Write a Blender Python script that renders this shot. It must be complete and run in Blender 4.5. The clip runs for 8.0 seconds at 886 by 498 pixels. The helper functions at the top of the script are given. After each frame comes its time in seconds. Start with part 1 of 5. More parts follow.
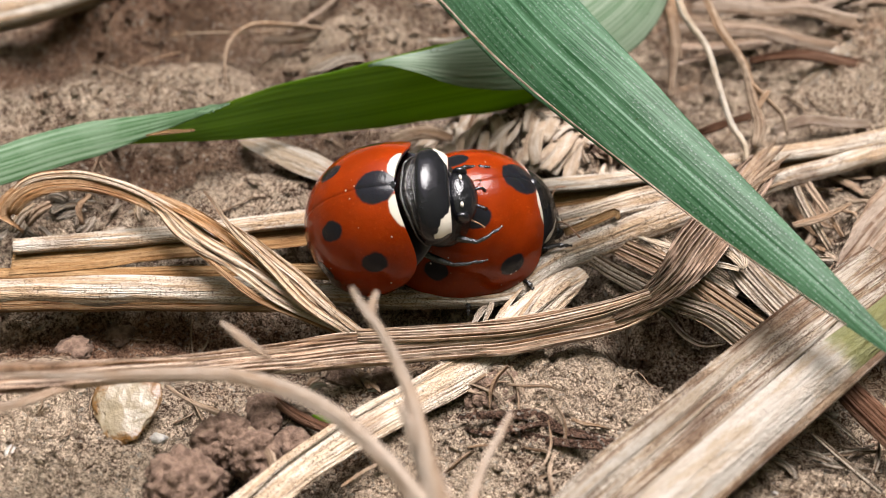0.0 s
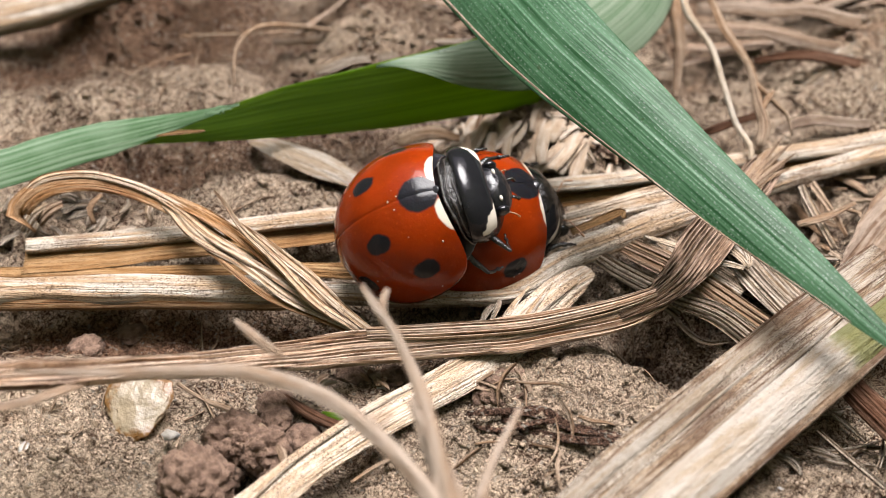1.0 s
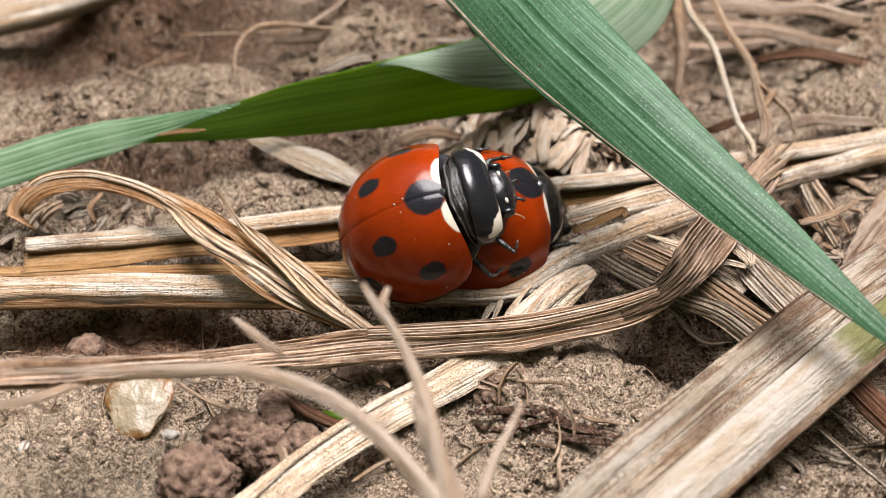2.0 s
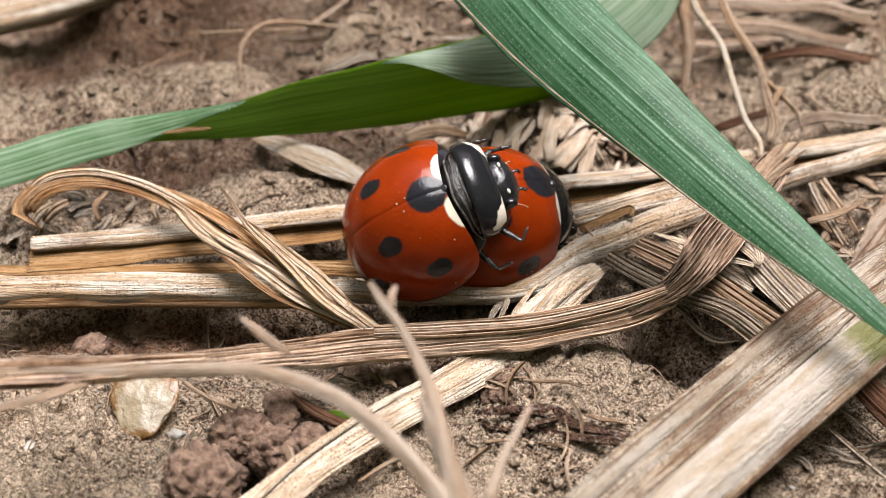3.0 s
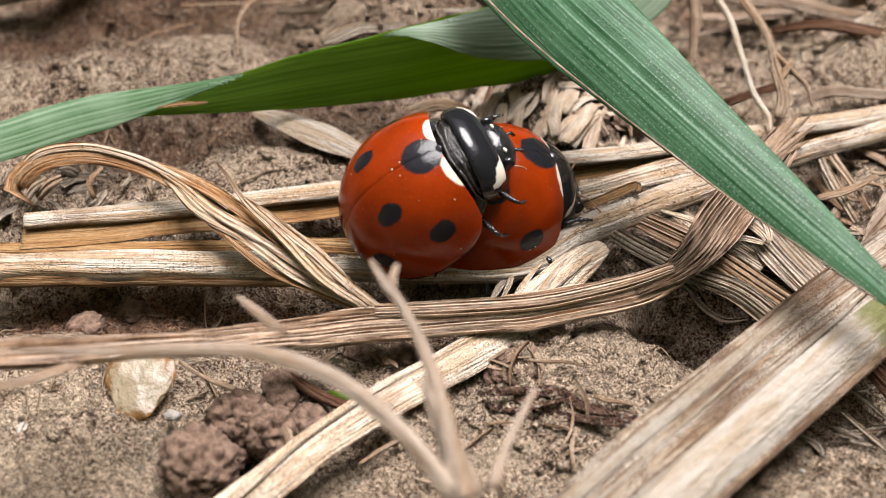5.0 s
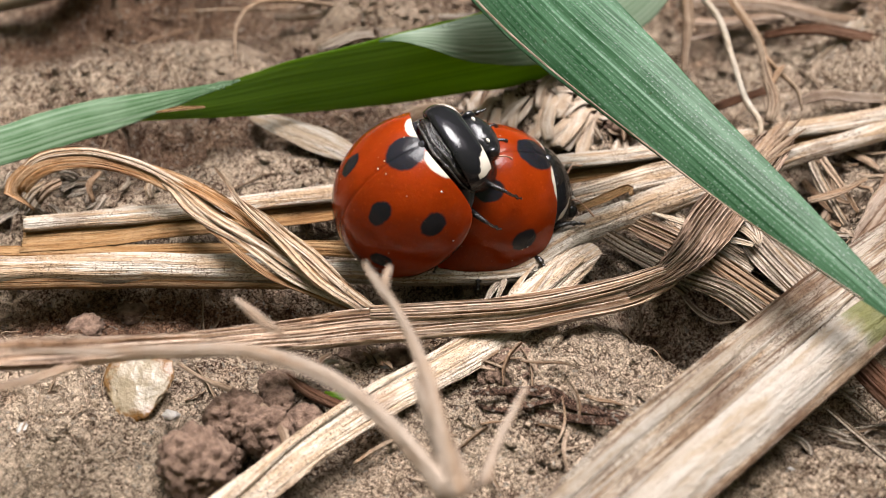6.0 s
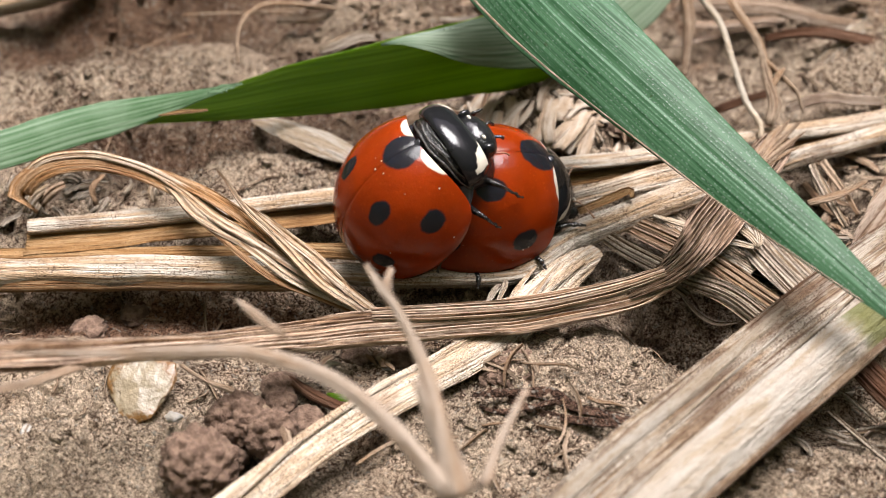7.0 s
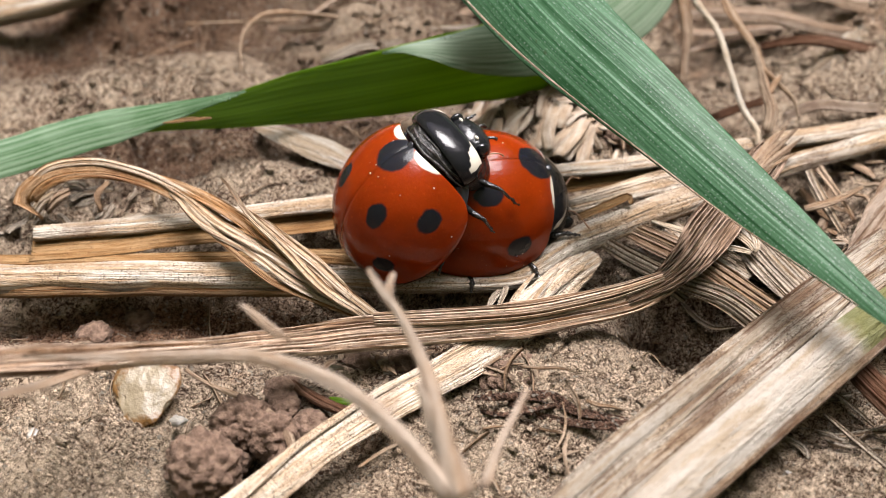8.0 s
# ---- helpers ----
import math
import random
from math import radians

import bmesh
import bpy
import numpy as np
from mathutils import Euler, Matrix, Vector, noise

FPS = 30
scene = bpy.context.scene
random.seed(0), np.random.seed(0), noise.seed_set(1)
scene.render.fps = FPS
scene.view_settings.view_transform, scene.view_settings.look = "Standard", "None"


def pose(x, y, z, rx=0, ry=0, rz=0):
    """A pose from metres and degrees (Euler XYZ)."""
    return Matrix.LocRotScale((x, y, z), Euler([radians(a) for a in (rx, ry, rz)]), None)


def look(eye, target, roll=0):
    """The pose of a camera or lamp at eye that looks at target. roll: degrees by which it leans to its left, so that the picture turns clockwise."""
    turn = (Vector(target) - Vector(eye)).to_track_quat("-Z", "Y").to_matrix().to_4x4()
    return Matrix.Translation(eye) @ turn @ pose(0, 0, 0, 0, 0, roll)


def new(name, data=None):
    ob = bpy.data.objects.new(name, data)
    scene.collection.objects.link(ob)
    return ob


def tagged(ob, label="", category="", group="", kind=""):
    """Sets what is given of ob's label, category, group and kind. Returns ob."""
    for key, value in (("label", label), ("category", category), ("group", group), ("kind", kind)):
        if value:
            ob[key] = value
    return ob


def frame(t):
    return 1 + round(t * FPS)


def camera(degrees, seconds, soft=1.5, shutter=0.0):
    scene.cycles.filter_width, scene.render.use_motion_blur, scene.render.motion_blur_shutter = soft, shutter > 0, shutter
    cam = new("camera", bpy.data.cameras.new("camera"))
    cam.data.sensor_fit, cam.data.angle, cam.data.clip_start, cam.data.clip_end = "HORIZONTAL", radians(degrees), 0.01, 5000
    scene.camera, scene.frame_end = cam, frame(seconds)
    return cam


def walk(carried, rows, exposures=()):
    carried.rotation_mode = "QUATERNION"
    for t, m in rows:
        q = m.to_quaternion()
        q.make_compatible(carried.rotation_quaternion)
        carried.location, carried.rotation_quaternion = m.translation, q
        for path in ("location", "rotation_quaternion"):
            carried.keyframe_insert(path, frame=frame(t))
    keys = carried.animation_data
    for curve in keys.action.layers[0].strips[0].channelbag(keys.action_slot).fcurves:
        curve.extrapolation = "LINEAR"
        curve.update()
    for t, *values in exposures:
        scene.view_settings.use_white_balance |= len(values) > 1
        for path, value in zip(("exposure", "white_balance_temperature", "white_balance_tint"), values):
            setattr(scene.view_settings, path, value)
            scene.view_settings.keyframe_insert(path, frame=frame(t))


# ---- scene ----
S = 0.001          # all plans below are in millimetres

# ---------------------------------------------------------------- camera
cam = camera(39.0, 8.0, soft=0.7)
cam.data.dof.use_dof = True
cam.data.dof.focus_distance = 0.0382
cam.data.dof.aperture_fstop = 84.0
PATH = [
    (0, pose(0.00000, -0.03121, 0.02810, 48.000, 0.000, -0.000)),
    (0.5, pose(-0.00017, -0.03144, 0.02827, 48.022, 0.122, 0.127)),
    (1, pose(-0.00013, -0.03156, 0.02832, 48.054, 0.148, 0.102)),
    (1.5, pose(-0.00006, -0.03157, 0.02827, 48.140, 0.191, 0.107)),
    (3, pose(-0.00022, -0.03140, 0.02805, 48.078, 0.354, 0.220)),
    (3.5, pose(-0.00012, -0.03143, 0.02809, 48.019, 0.390, 0.225)),
    (4, pose(-0.00007, -0.03113, 0.02787, 47.800, 0.365, 0.187)),
    (4.5, pose(-0.00013, -0.03079, 0.02758, 47.531, 0.287, 0.118)),
    (5, pose(-0.00030, -0.03074, 0.02748, 47.008, 0.316, 0.240)),
    (6.5, pose(-0.00004, -0.03130, 0.02792, 47.261, 0.421, 0.197)),
    (7, pose(-0.00008, -0.03129, 0.02790, 47.319, 0.484, 0.262)),
    (7.5, pose(-0.00010, -0.03148, 0.02806, 47.553, 0.539, 0.260)),
    (8, pose(-0.00009, -0.03168, 0.02819, 47.653, 0.560, 0.224)),
]
walk(cam, PATH, exposures=((0, 1.48, 6180, 13), (8, 1.48, 6180, 13)))

# ---------------------------------------------------------------- light
SUN = Vector((0.15, 0.20, 0.92)).normalized()
world = bpy.data.worlds.new("sky")
scene.world = world
world.use_nodes = True
wn = world.node_tree.nodes
sky = wn.new("ShaderNodeTexSky")
sky.sky_type, sky.sun_disc = "NISHITA", False
sky.sun_elevation = math.asin(SUN.z)
sky.sun_rotation = math.atan2(SUN.x, SUN.y)
sky.dust_density, sky.air_density = 9.0, 0.6
world.node_tree.links.new(sky.outputs[0], wn["Background"].inputs[0])
wn["Background"].inputs[1].default_value = 0.064
lamp = bpy.data.lights.new("sun", "SUN")
lamp.energy, lamp.angle, lamp.color = 3.5, radians(36), (1.0, 0.955, 0.90)
sun = new("sun", lamp)
sun.matrix_world = look(SUN, (0, 0, 0))


# ---------------------------------------------------------------- materials
class Mat:
    """A node material with short ways to add nodes."""

    def __init__(self, name, rough=0.6, spec=0.3):
        self.m = bpy.data.materials.new(name)
        self.m.use_nodes = True
        self.nt = self.m.node_tree
        self.b = self.nt.nodes["Principled BSDF"]
        self.b.inputs["Roughness"].default_value = rough
        self.b.inputs["Specular IOR Level"].default_value = spec

    def node(self, kind, **kw):
        n = self.nt.nodes.new(kind)
        for k, v in kw.items():
            setattr(n, k, v)
        return n

    def put(self, sock, v):
        if hasattr(v, "links"):
            self.nt.links.new(v, sock)
        else:
            sock.default_value = v

    def math(self, op, a, b=0.0, c=0.0, clamp=False):
        n = self.node("ShaderNodeMath", operation=op, use_clamp=clamp)
        for i, v in enumerate((a, b, c)):
            self.put(n.inputs[i], v)
        return n.outputs[0]

    def coords(self, scale=(1, 1, 1), uv=False, wander=True):
        """Millimetres on the thing (or along it), moved by chance for each thing."""
        tc = self.node("ShaderNodeTexCoord")
        mp = self.node("ShaderNodeMapping")
        k = 1.0 if uv else 1000.0
        mp.inputs["Scale"].default_value = [k * s for s in scale]
        self.nt.links.new(tc.outputs["UV" if uv else "Object"], mp.inputs["Vector"])
        if wander:
            oi = self.node("ShaderNodeObjectInfo")
            r = self.math("MULTIPLY", oi.outputs["Random"], 61.0)
            cb = self.node("ShaderNodeCombineXYZ")
            for i in range(3):
                self.put(cb.inputs[i], r)
            self.nt.links.new(cb.outputs[0], mp.inputs["Location"])
        return mp.outputs[0]

    def noise(self, vec, scale, detail=3.0, rough=0.55, warp=0.0):
        n = self.node("ShaderNodeTexNoise")
        self.put(n.inputs["Vector"], vec)
        n.inputs["Scale"].default_value, n.inputs["Detail"].default_value = scale, detail
        n.inputs["Roughness"].default_value, n.inputs["Distortion"].default_value = rough, warp
        return n.outputs["Fac"]

    def ramp(self, fac, lo, hi):
        n = self.node("ShaderNodeMapRange", clamp=True, interpolation_type="SMOOTHSTEP")
        self.put(n.inputs["Value"], fac)
        n.inputs["From Min"].default_value, n.inputs["From Max"].default_value = lo, hi
        return n.outputs[0]

    def mix(self, fac, a, b):
        n = self.node("ShaderNodeMix", data_type="RGBA")
        self.put(n.inputs[0], fac)
        for sock, v in ((n.inputs[6], a), (n.inputs[7], b)):
            self.put(sock, v if hasattr(v, "links") else (*v, 1.0))
        return n.outputs[2]

    def colour(self, v):
        self.put(self.b.inputs["Base Color"], v if hasattr(v, "links") else (*v, 1.0))

    def bump(self, height, mm, strength=1.0):
        n = self.node("ShaderNodeBump")
        n.inputs["Strength"].default_value, n.inputs["Distance"].default_value = strength, mm * S
        self.put(n.inputs["Height"], height)
        self.nt.links.new(n.outputs[0], self.b.inputs["Normal"])


def soil(name, pale, brown, dark, pits=0.47, shade_spots=(), crust=(), loam_shade=()):
    """Dry crusted earth: patches, crumbs, and a crust cracked and pitted finer than a grain."""
    m = Mat(name, 0.95, 0.12)
    v = m.coords(wander=False)
    big = m.noise(v, 0.24, 5, 0.6)
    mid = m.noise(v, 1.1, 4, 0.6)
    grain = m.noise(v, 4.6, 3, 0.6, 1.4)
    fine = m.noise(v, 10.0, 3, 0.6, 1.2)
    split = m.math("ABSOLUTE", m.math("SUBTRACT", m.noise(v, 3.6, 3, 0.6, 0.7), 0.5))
    c = m.mix(m.ramp(big, 0.30, 0.48), brown, pale)
    c = m.mix(m.math("MULTIPLY", m.ramp(mid, 0.52, 0.76), 0.45), c, dark)
    # Shade of hollows, leaf and straw, put into the soil colour as dark spots.
    for spot in shade_spots:
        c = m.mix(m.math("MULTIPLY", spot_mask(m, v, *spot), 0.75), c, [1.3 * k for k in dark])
    # Brown earth, and the shade under the twisted leaf put into the colour.
    for spot in loam_shade:
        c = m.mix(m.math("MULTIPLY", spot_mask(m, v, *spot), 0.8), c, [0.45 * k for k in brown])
    rough = m.ramp(m.noise(v, 0.55, 4, 0.6), 0.34, 0.60)
    sound = m.math("ADD", 1.0, 0.0)
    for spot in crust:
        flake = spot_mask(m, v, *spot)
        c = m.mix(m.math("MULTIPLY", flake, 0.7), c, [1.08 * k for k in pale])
        sound = m.math("MULTIPLY", sound, m.math("SUBTRACT", 1.0, m.math("MULTIPLY", flake, 0.22)))
    # Shade inside the pits and cracks, put into the colour.
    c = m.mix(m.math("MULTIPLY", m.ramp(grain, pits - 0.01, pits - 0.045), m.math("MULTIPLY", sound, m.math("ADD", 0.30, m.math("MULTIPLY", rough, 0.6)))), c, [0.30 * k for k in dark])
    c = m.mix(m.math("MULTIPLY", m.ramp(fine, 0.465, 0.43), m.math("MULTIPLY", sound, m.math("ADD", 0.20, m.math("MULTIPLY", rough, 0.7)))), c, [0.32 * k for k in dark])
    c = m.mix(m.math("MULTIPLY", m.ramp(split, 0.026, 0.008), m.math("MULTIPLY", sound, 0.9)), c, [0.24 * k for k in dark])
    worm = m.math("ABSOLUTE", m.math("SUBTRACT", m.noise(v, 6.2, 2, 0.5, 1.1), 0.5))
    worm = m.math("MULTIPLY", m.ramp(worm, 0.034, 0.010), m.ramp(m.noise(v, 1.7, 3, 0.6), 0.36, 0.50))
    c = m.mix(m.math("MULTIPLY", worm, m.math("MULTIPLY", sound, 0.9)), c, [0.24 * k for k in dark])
    c = m.mix(m.math("MULTIPLY", m.ramp(m.noise(v, 7.0, 2), 0.60, 0.68), 0.8), c, (0.36, 0.32, 0.265))
    m.colour(c)
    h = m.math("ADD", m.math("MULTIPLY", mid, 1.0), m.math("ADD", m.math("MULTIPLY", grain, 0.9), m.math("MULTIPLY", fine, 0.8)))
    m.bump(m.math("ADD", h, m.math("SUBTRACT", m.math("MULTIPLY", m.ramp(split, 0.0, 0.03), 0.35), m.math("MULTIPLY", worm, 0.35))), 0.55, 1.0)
    return m.m


def straw(name, pale, tan, brown, streak=5.0, speck=0.5, rot=0.5, gloss=0.45, lines=0.5, thin=0.0, tip=None, groove=0.0, ditch=0.74):
    """Dry grass: streaks and veins along the fibre, mould specks and rotted patches."""
    pale, tan, brown = [[k * f for k, f in zip(c, (1.0, g, b))] for c, g, b in ((pale, 1.0, 1.02), (tan, 0.93, 0.86), (brown, 0.88, 0.78))]
    m = Mat(name, gloss + 0.2, 0.06)
    w = m.coords((1, 0.8, 1), uv=True)
    fib = m.noise(m.coords((streak, 0.28, 1), uv=True), 1.0, 4, 0.7)
    fine = m.noise(m.coords((streak * 3.2, 0.3, 1), uv=True), 1.0, 2)
    broad = m.noise(m.coords((streak * 0.35, 0.12, 1), uv=True), 1.0, 2)
    c = m.mix(m.ramp(fib, 0.42, 0.56), tan, pale)
    c = m.mix(m.math("MULTIPLY", m.ramp(broad, 0.52, 0.70), 0.6), c, tan)
    c = m.mix(m.math("MULTIPLY", m.ramp(fine, 0.52, 0.66), lines), c, brown)
    furrow = None
    if groove:
        sep = m.node("ShaderNodeSeparateXYZ")
        m.put(sep.inputs[0], m.coords(uv=True, wander=False))
        sway = m.math("MULTIPLY", m.noise(m.coords((1.6, 0.25, 1), uv=True), 1.0, 3, 0.6), 7.0)
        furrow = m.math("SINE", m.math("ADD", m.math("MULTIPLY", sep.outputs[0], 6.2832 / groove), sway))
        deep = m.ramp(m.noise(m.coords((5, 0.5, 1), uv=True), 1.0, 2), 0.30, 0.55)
        # Dark vein lines and the furrows' shade, both put into the colour; paler crests.
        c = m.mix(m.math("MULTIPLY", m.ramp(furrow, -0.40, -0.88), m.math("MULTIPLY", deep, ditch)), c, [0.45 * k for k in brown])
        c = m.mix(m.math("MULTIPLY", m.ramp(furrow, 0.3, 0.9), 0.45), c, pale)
    grit = m.noise(m.coords((1, 0.45, 1), uv=True), 7.0, 4, 0.7, 0.4)
    c = m.mix(m.math("MULTIPLY", m.ramp(grit, 0.52, 0.66), 0.30 + 0.2 * rot), c, brown)
    c = m.mix(m.math("MULTIPLY", m.ramp(grit, 0.44, 0.34), 0.5), c, pale)
    patch = m.ramp(m.noise(w, 0.35, 4, 0.6), 0.62 - 0.2 * rot, 0.85 - 0.2 * rot)
    c = m.mix(m.math("MULTIPLY", patch, 0.75), c, brown)
    spots = m.ramp(m.noise(m.coords((1, 0.55, 1), uv=True), 31.0, 2, 0.6, 0.4), 0.69 - 0.10 * speck, 0.71 - 0.10 * speck)
    zone = m.ramp(m.noise(w, 0.8, 4, 0.65), 0.36, 0.56)
    c = m.mix(m.math("MULTIPLY", m.math("MULTIPLY", spots, zone), 0.9), c, (0.05, 0.03, 0.018))
    if tip:
        sep = m.node("ShaderNodeSeparateXYZ")
        m.put(sep.inputs[0], m.coords(uv=True, wander=False))
        run = m.math("ADD", sep.outputs[1], m.math("MULTIPLY", m.math("SUBTRACT", m.noise(w, 1.6, 3), 0.5), 1.4))
        c = m.mix(m.math("MULTIPLY", m.ramp(run, 3.9, 2.9), 0.85), c, tip)
    m.colour(c)
    h = m.math("ADD", fib, m.math("ADD", m.math("MULTIPLY", fine, 0.8), m.math("MULTIPLY", grit, -0.7)))
    if furrow:
        h = m.math("ADD", h, m.math("MULTIPLY", furrow, 0.35))
    m.bump(h, 0.15, 1.0)
    if thin:
        tr = m.node("ShaderNodeBsdfTranslucent")
        m.put(tr.inputs["Color"], c)
        mx = m.node("ShaderNodeMixShader")
        mx.inputs[0].default_value = thin
        m.nt.links.new(m.b.outputs[0], mx.inputs[1])
        m.nt.links.new(tr.outputs[0], mx.inputs[2])
        m.nt.links.new(mx.outputs[0], m.nt.nodes["Material Output"].inputs["Surface"])
    return m.m


def grass(name, deep, light, line, dots=1.0, thin=0.3, glow=None):
    """A living blade: parallel veins, a waxy bloom of pale dots, some light through it."""
    m = Mat(name, 0.42, 0.18)
    v = m.coords((1, 1, 1), uv=True)
    vein = m.noise(m.coords((9.0, 0.03, 1), uv=True), 1.0, 3, 0.65)
    c = m.mix(m.ramp(vein, 0.36, 0.66), deep, light)
    c = m.mix(m.math("MULTIPLY", m.ramp(m.noise(v, 0.45, 3), 0.4, 0.75), 0.5), c, light)
    sep = m.node("ShaderNodeSeparateXYZ")
    m.put(sep.inputs[0], v)
    rows = m.math("SINE", m.math("MULTIPLY", sep.outputs[0], 53.4))
    vo = m.node("ShaderNodeTexVoronoi")
    m.put(vo.inputs["Vector"], m.coords((17.0, 13.0, 1), uv=True))
    vo.inputs["Scale"].default_value = 1.0
    dot = m.ramp(vo.outputs["Distance"], 0.42, 0.22)
    dot = m.math("MULTIPLY", dot, m.ramp(rows, 0.0, 0.7))
    c = m.mix(m.math("MULTIPLY", dot, 0.46 * dots), c, line)
    dark = m.ramp(m.noise(v, 3.0, 2), 0.70, 0.76)
    c = m.mix(m.math("MULTIPLY", dark, 0.7), c, (0.03, 0.05, 0.015))
    m.colour(c)
    m.bump(m.math("ADD", vein, m.math("MULTIPLY", rows, 0.10)), 0.018, 0.8)
    tr = m.node("ShaderNodeBsdfTranslucent")
    m.put(tr.inputs["Color"], m.mix(m.ramp(vein, 0.3, 0.7), [0.6 * k for k in glow], glow) if glow else c)
    mx = m.node("ShaderNodeMixShader")
    mx.inputs[0].default_value = thin
    out = m.nt.nodes["Material Output"]
    m.nt.links.new(m.b.outputs[0], mx.inputs[1])
    m.nt.links.new(tr.outputs[0], mx.inputs[2])
    m.nt.links.new(mx.outputs[0], out.inputs["Surface"])
    return m.m


def spot_mask(m, v, centre, radius, stretch=(1, 1, 1), edge=0.09, ragged=0.16):
    mp = m.node("ShaderNodeMapping")
    mp.inputs["Location"].default_value = [-c * s for c, s in zip(centre, stretch)]
    mp.inputs["Scale"].default_value = stretch
    m.put(mp.inputs["Vector"], v)
    ln = m.node("ShaderNodeVectorMath", operation="LENGTH")
    m.put(ln.inputs[0], mp.outputs[0])
    wob = m.math("MULTIPLY", m.math("SUBTRACT", m.noise(v, 3.0, 2), 0.5), ragged)
    return m.ramp(m.math("ADD", ln.outputs["Value"], wob), radius + edge / 2, radius - edge / 2)


def wing_case(name, red, spots, whites):
    m = Mat(name, 0.12, 0.17)
    m.b.inputs["Subsurface Weight"].default_value = 0.14
    m.b.inputs["Subsurface Radius"].default_value = (0.0007, 0.00018, 0.00005)
    m.b.inputs["Subsurface Scale"].default_value = 1.0
    v = m.coords(wander=False)
    c = m.mix(m.ramp(m.noise(v, 0.9, 3), 0.3, 0.7), red, [k * 0.75 for k in red])
    c = m.mix(m.math("MULTIPLY", m.ramp(m.noise(v, 11.0, 2), 0.60, 0.75), 0.2), c, (0.32, 0.06, 0.01))
    for s in whites:
        c = m.mix(spot_mask(m, v, *s), c, (0.44, 0.40, 0.33))
    for s in spots:
        c = m.mix(spot_mask(m, v, *s), c, (0.008, 0.008, 0.010))
    vo = m.node("ShaderNodeTexVoronoi")
    m.put(vo.inputs["Vector"], v)
    vo.inputs["Scale"].default_value = 3.2
    dust = m.math("MULTIPLY", m.ramp(vo.outputs["Distance"], 0.13, 0.06), m.ramp(m.noise(v, 1.1, 2), 0.56, 0.60))
    c = m.mix(dust, c, (0.38, 0.30, 0.24))
    m.colour(c)
    m.put(m.b.inputs["Roughness"], m.math("ADD", 0.06, m.math("MULTIPLY", m.ramp(m.noise(v, 1.5, 4), 0.35, 0.8), 0.16)))
    h = m.math("ADD", m.math("MULTIPLY", m.noise(v, 20.0, 2), 0.45), m.math("MULTIPLY", m.noise(v, 3.0, 2), 1.5))
    m.bump(m.math("ADD", h, m.math("MULTIPLY", dust, 2.0)), 0.016, 0.7)
    return m.m


def chitin(name, rough=0.2, base=(0.010, 0.010, 0.012), pits=0.02, spec=0.38):
    m = Mat(name, rough, spec)
    v = m.coords(wander=False)
    c = m.mix(m.noise(v, 4.0, 3), base, [2.2 * k for k in base])
    m.colour(c)
    m.bump(m.math("ADD", m.math("MULTIPLY", m.noise(v, 20.0, 3), 0.4), m.math("MULTIPLY", m.noise(v, 2.5, 2), 2.6)), pits, 0.7)
    return m.m


def shield_plate(name):
    """Black neck shield with cream front corners, by the place on the plate: across, and back to front."""
    m = Mat(name, 0.07, 0.31)
    v = m.coords(wander=False)
    c = m.mix(m.noise(v, 4.0, 3), (0.004, 0.004, 0.005), (0.010, 0.010, 0.012))
    sep = m.node("ShaderNodeSeparateXYZ")
    m.put(sep.inputs[0], m.coords(uv=True, wander=False))
    wob = m.math("MULTIPLY", m.math("SUBTRACT", m.noise(v, 2.6, 2), 0.5), 0.16)
    across = m.math("ADD", m.math("ABSOLUTE", sep.outputs[0]), wob)
    along = m.math("ADD", sep.outputs[1], wob)
    tail = m.math("SUBTRACT", across, m.math("MULTIPLY", m.math("SUBTRACT", 1.0, along), 0.75))
    white = m.math("MULTIPLY", m.ramp(tail, 0.26, 0.29), m.ramp(across, 0.86, 0.83))
    white = m.math("MULTIPLY", white, m.math("MULTIPLY", m.ramp(along, 0.34, 0.38), m.ramp(sep.outputs[1], 0.975, 0.955)))
    m.colour(m.mix(white, c, (0.46, 0.42, 0.35)))
    m.bump(m.math("ADD", m.math("MULTIPLY", m.noise(v, 22.0, 3), 0.4), m.math("MULTIPLY", m.noise(v, 2.5, 2), 1.6)), 0.014, 0.6)
    return m.m


def plain(name, a, b, scale=2.0, rough=0.7, bump=0.05, through_light=0.0):
    m = Mat(name, rough, 0.3)
    v = m.coords()
    n = m.noise(v, scale, 5, 0.6)
    m.colour(m.mix(m.ramp(n, 0.35, 0.65), a, b))
    m.bump(m.math("ADD", n, m.noise(v, scale * 5, 3)), bump, 0.8)
    if through_light:
        m.b.inputs["Transmission Weight"].default_value = through_light
        m.b.inputs["Subsurface Weight"].default_value = 0.2
        m.b.inputs["Subsurface Radius"].default_value = (0.001, 0.0007, 0.0004)
    return m.m


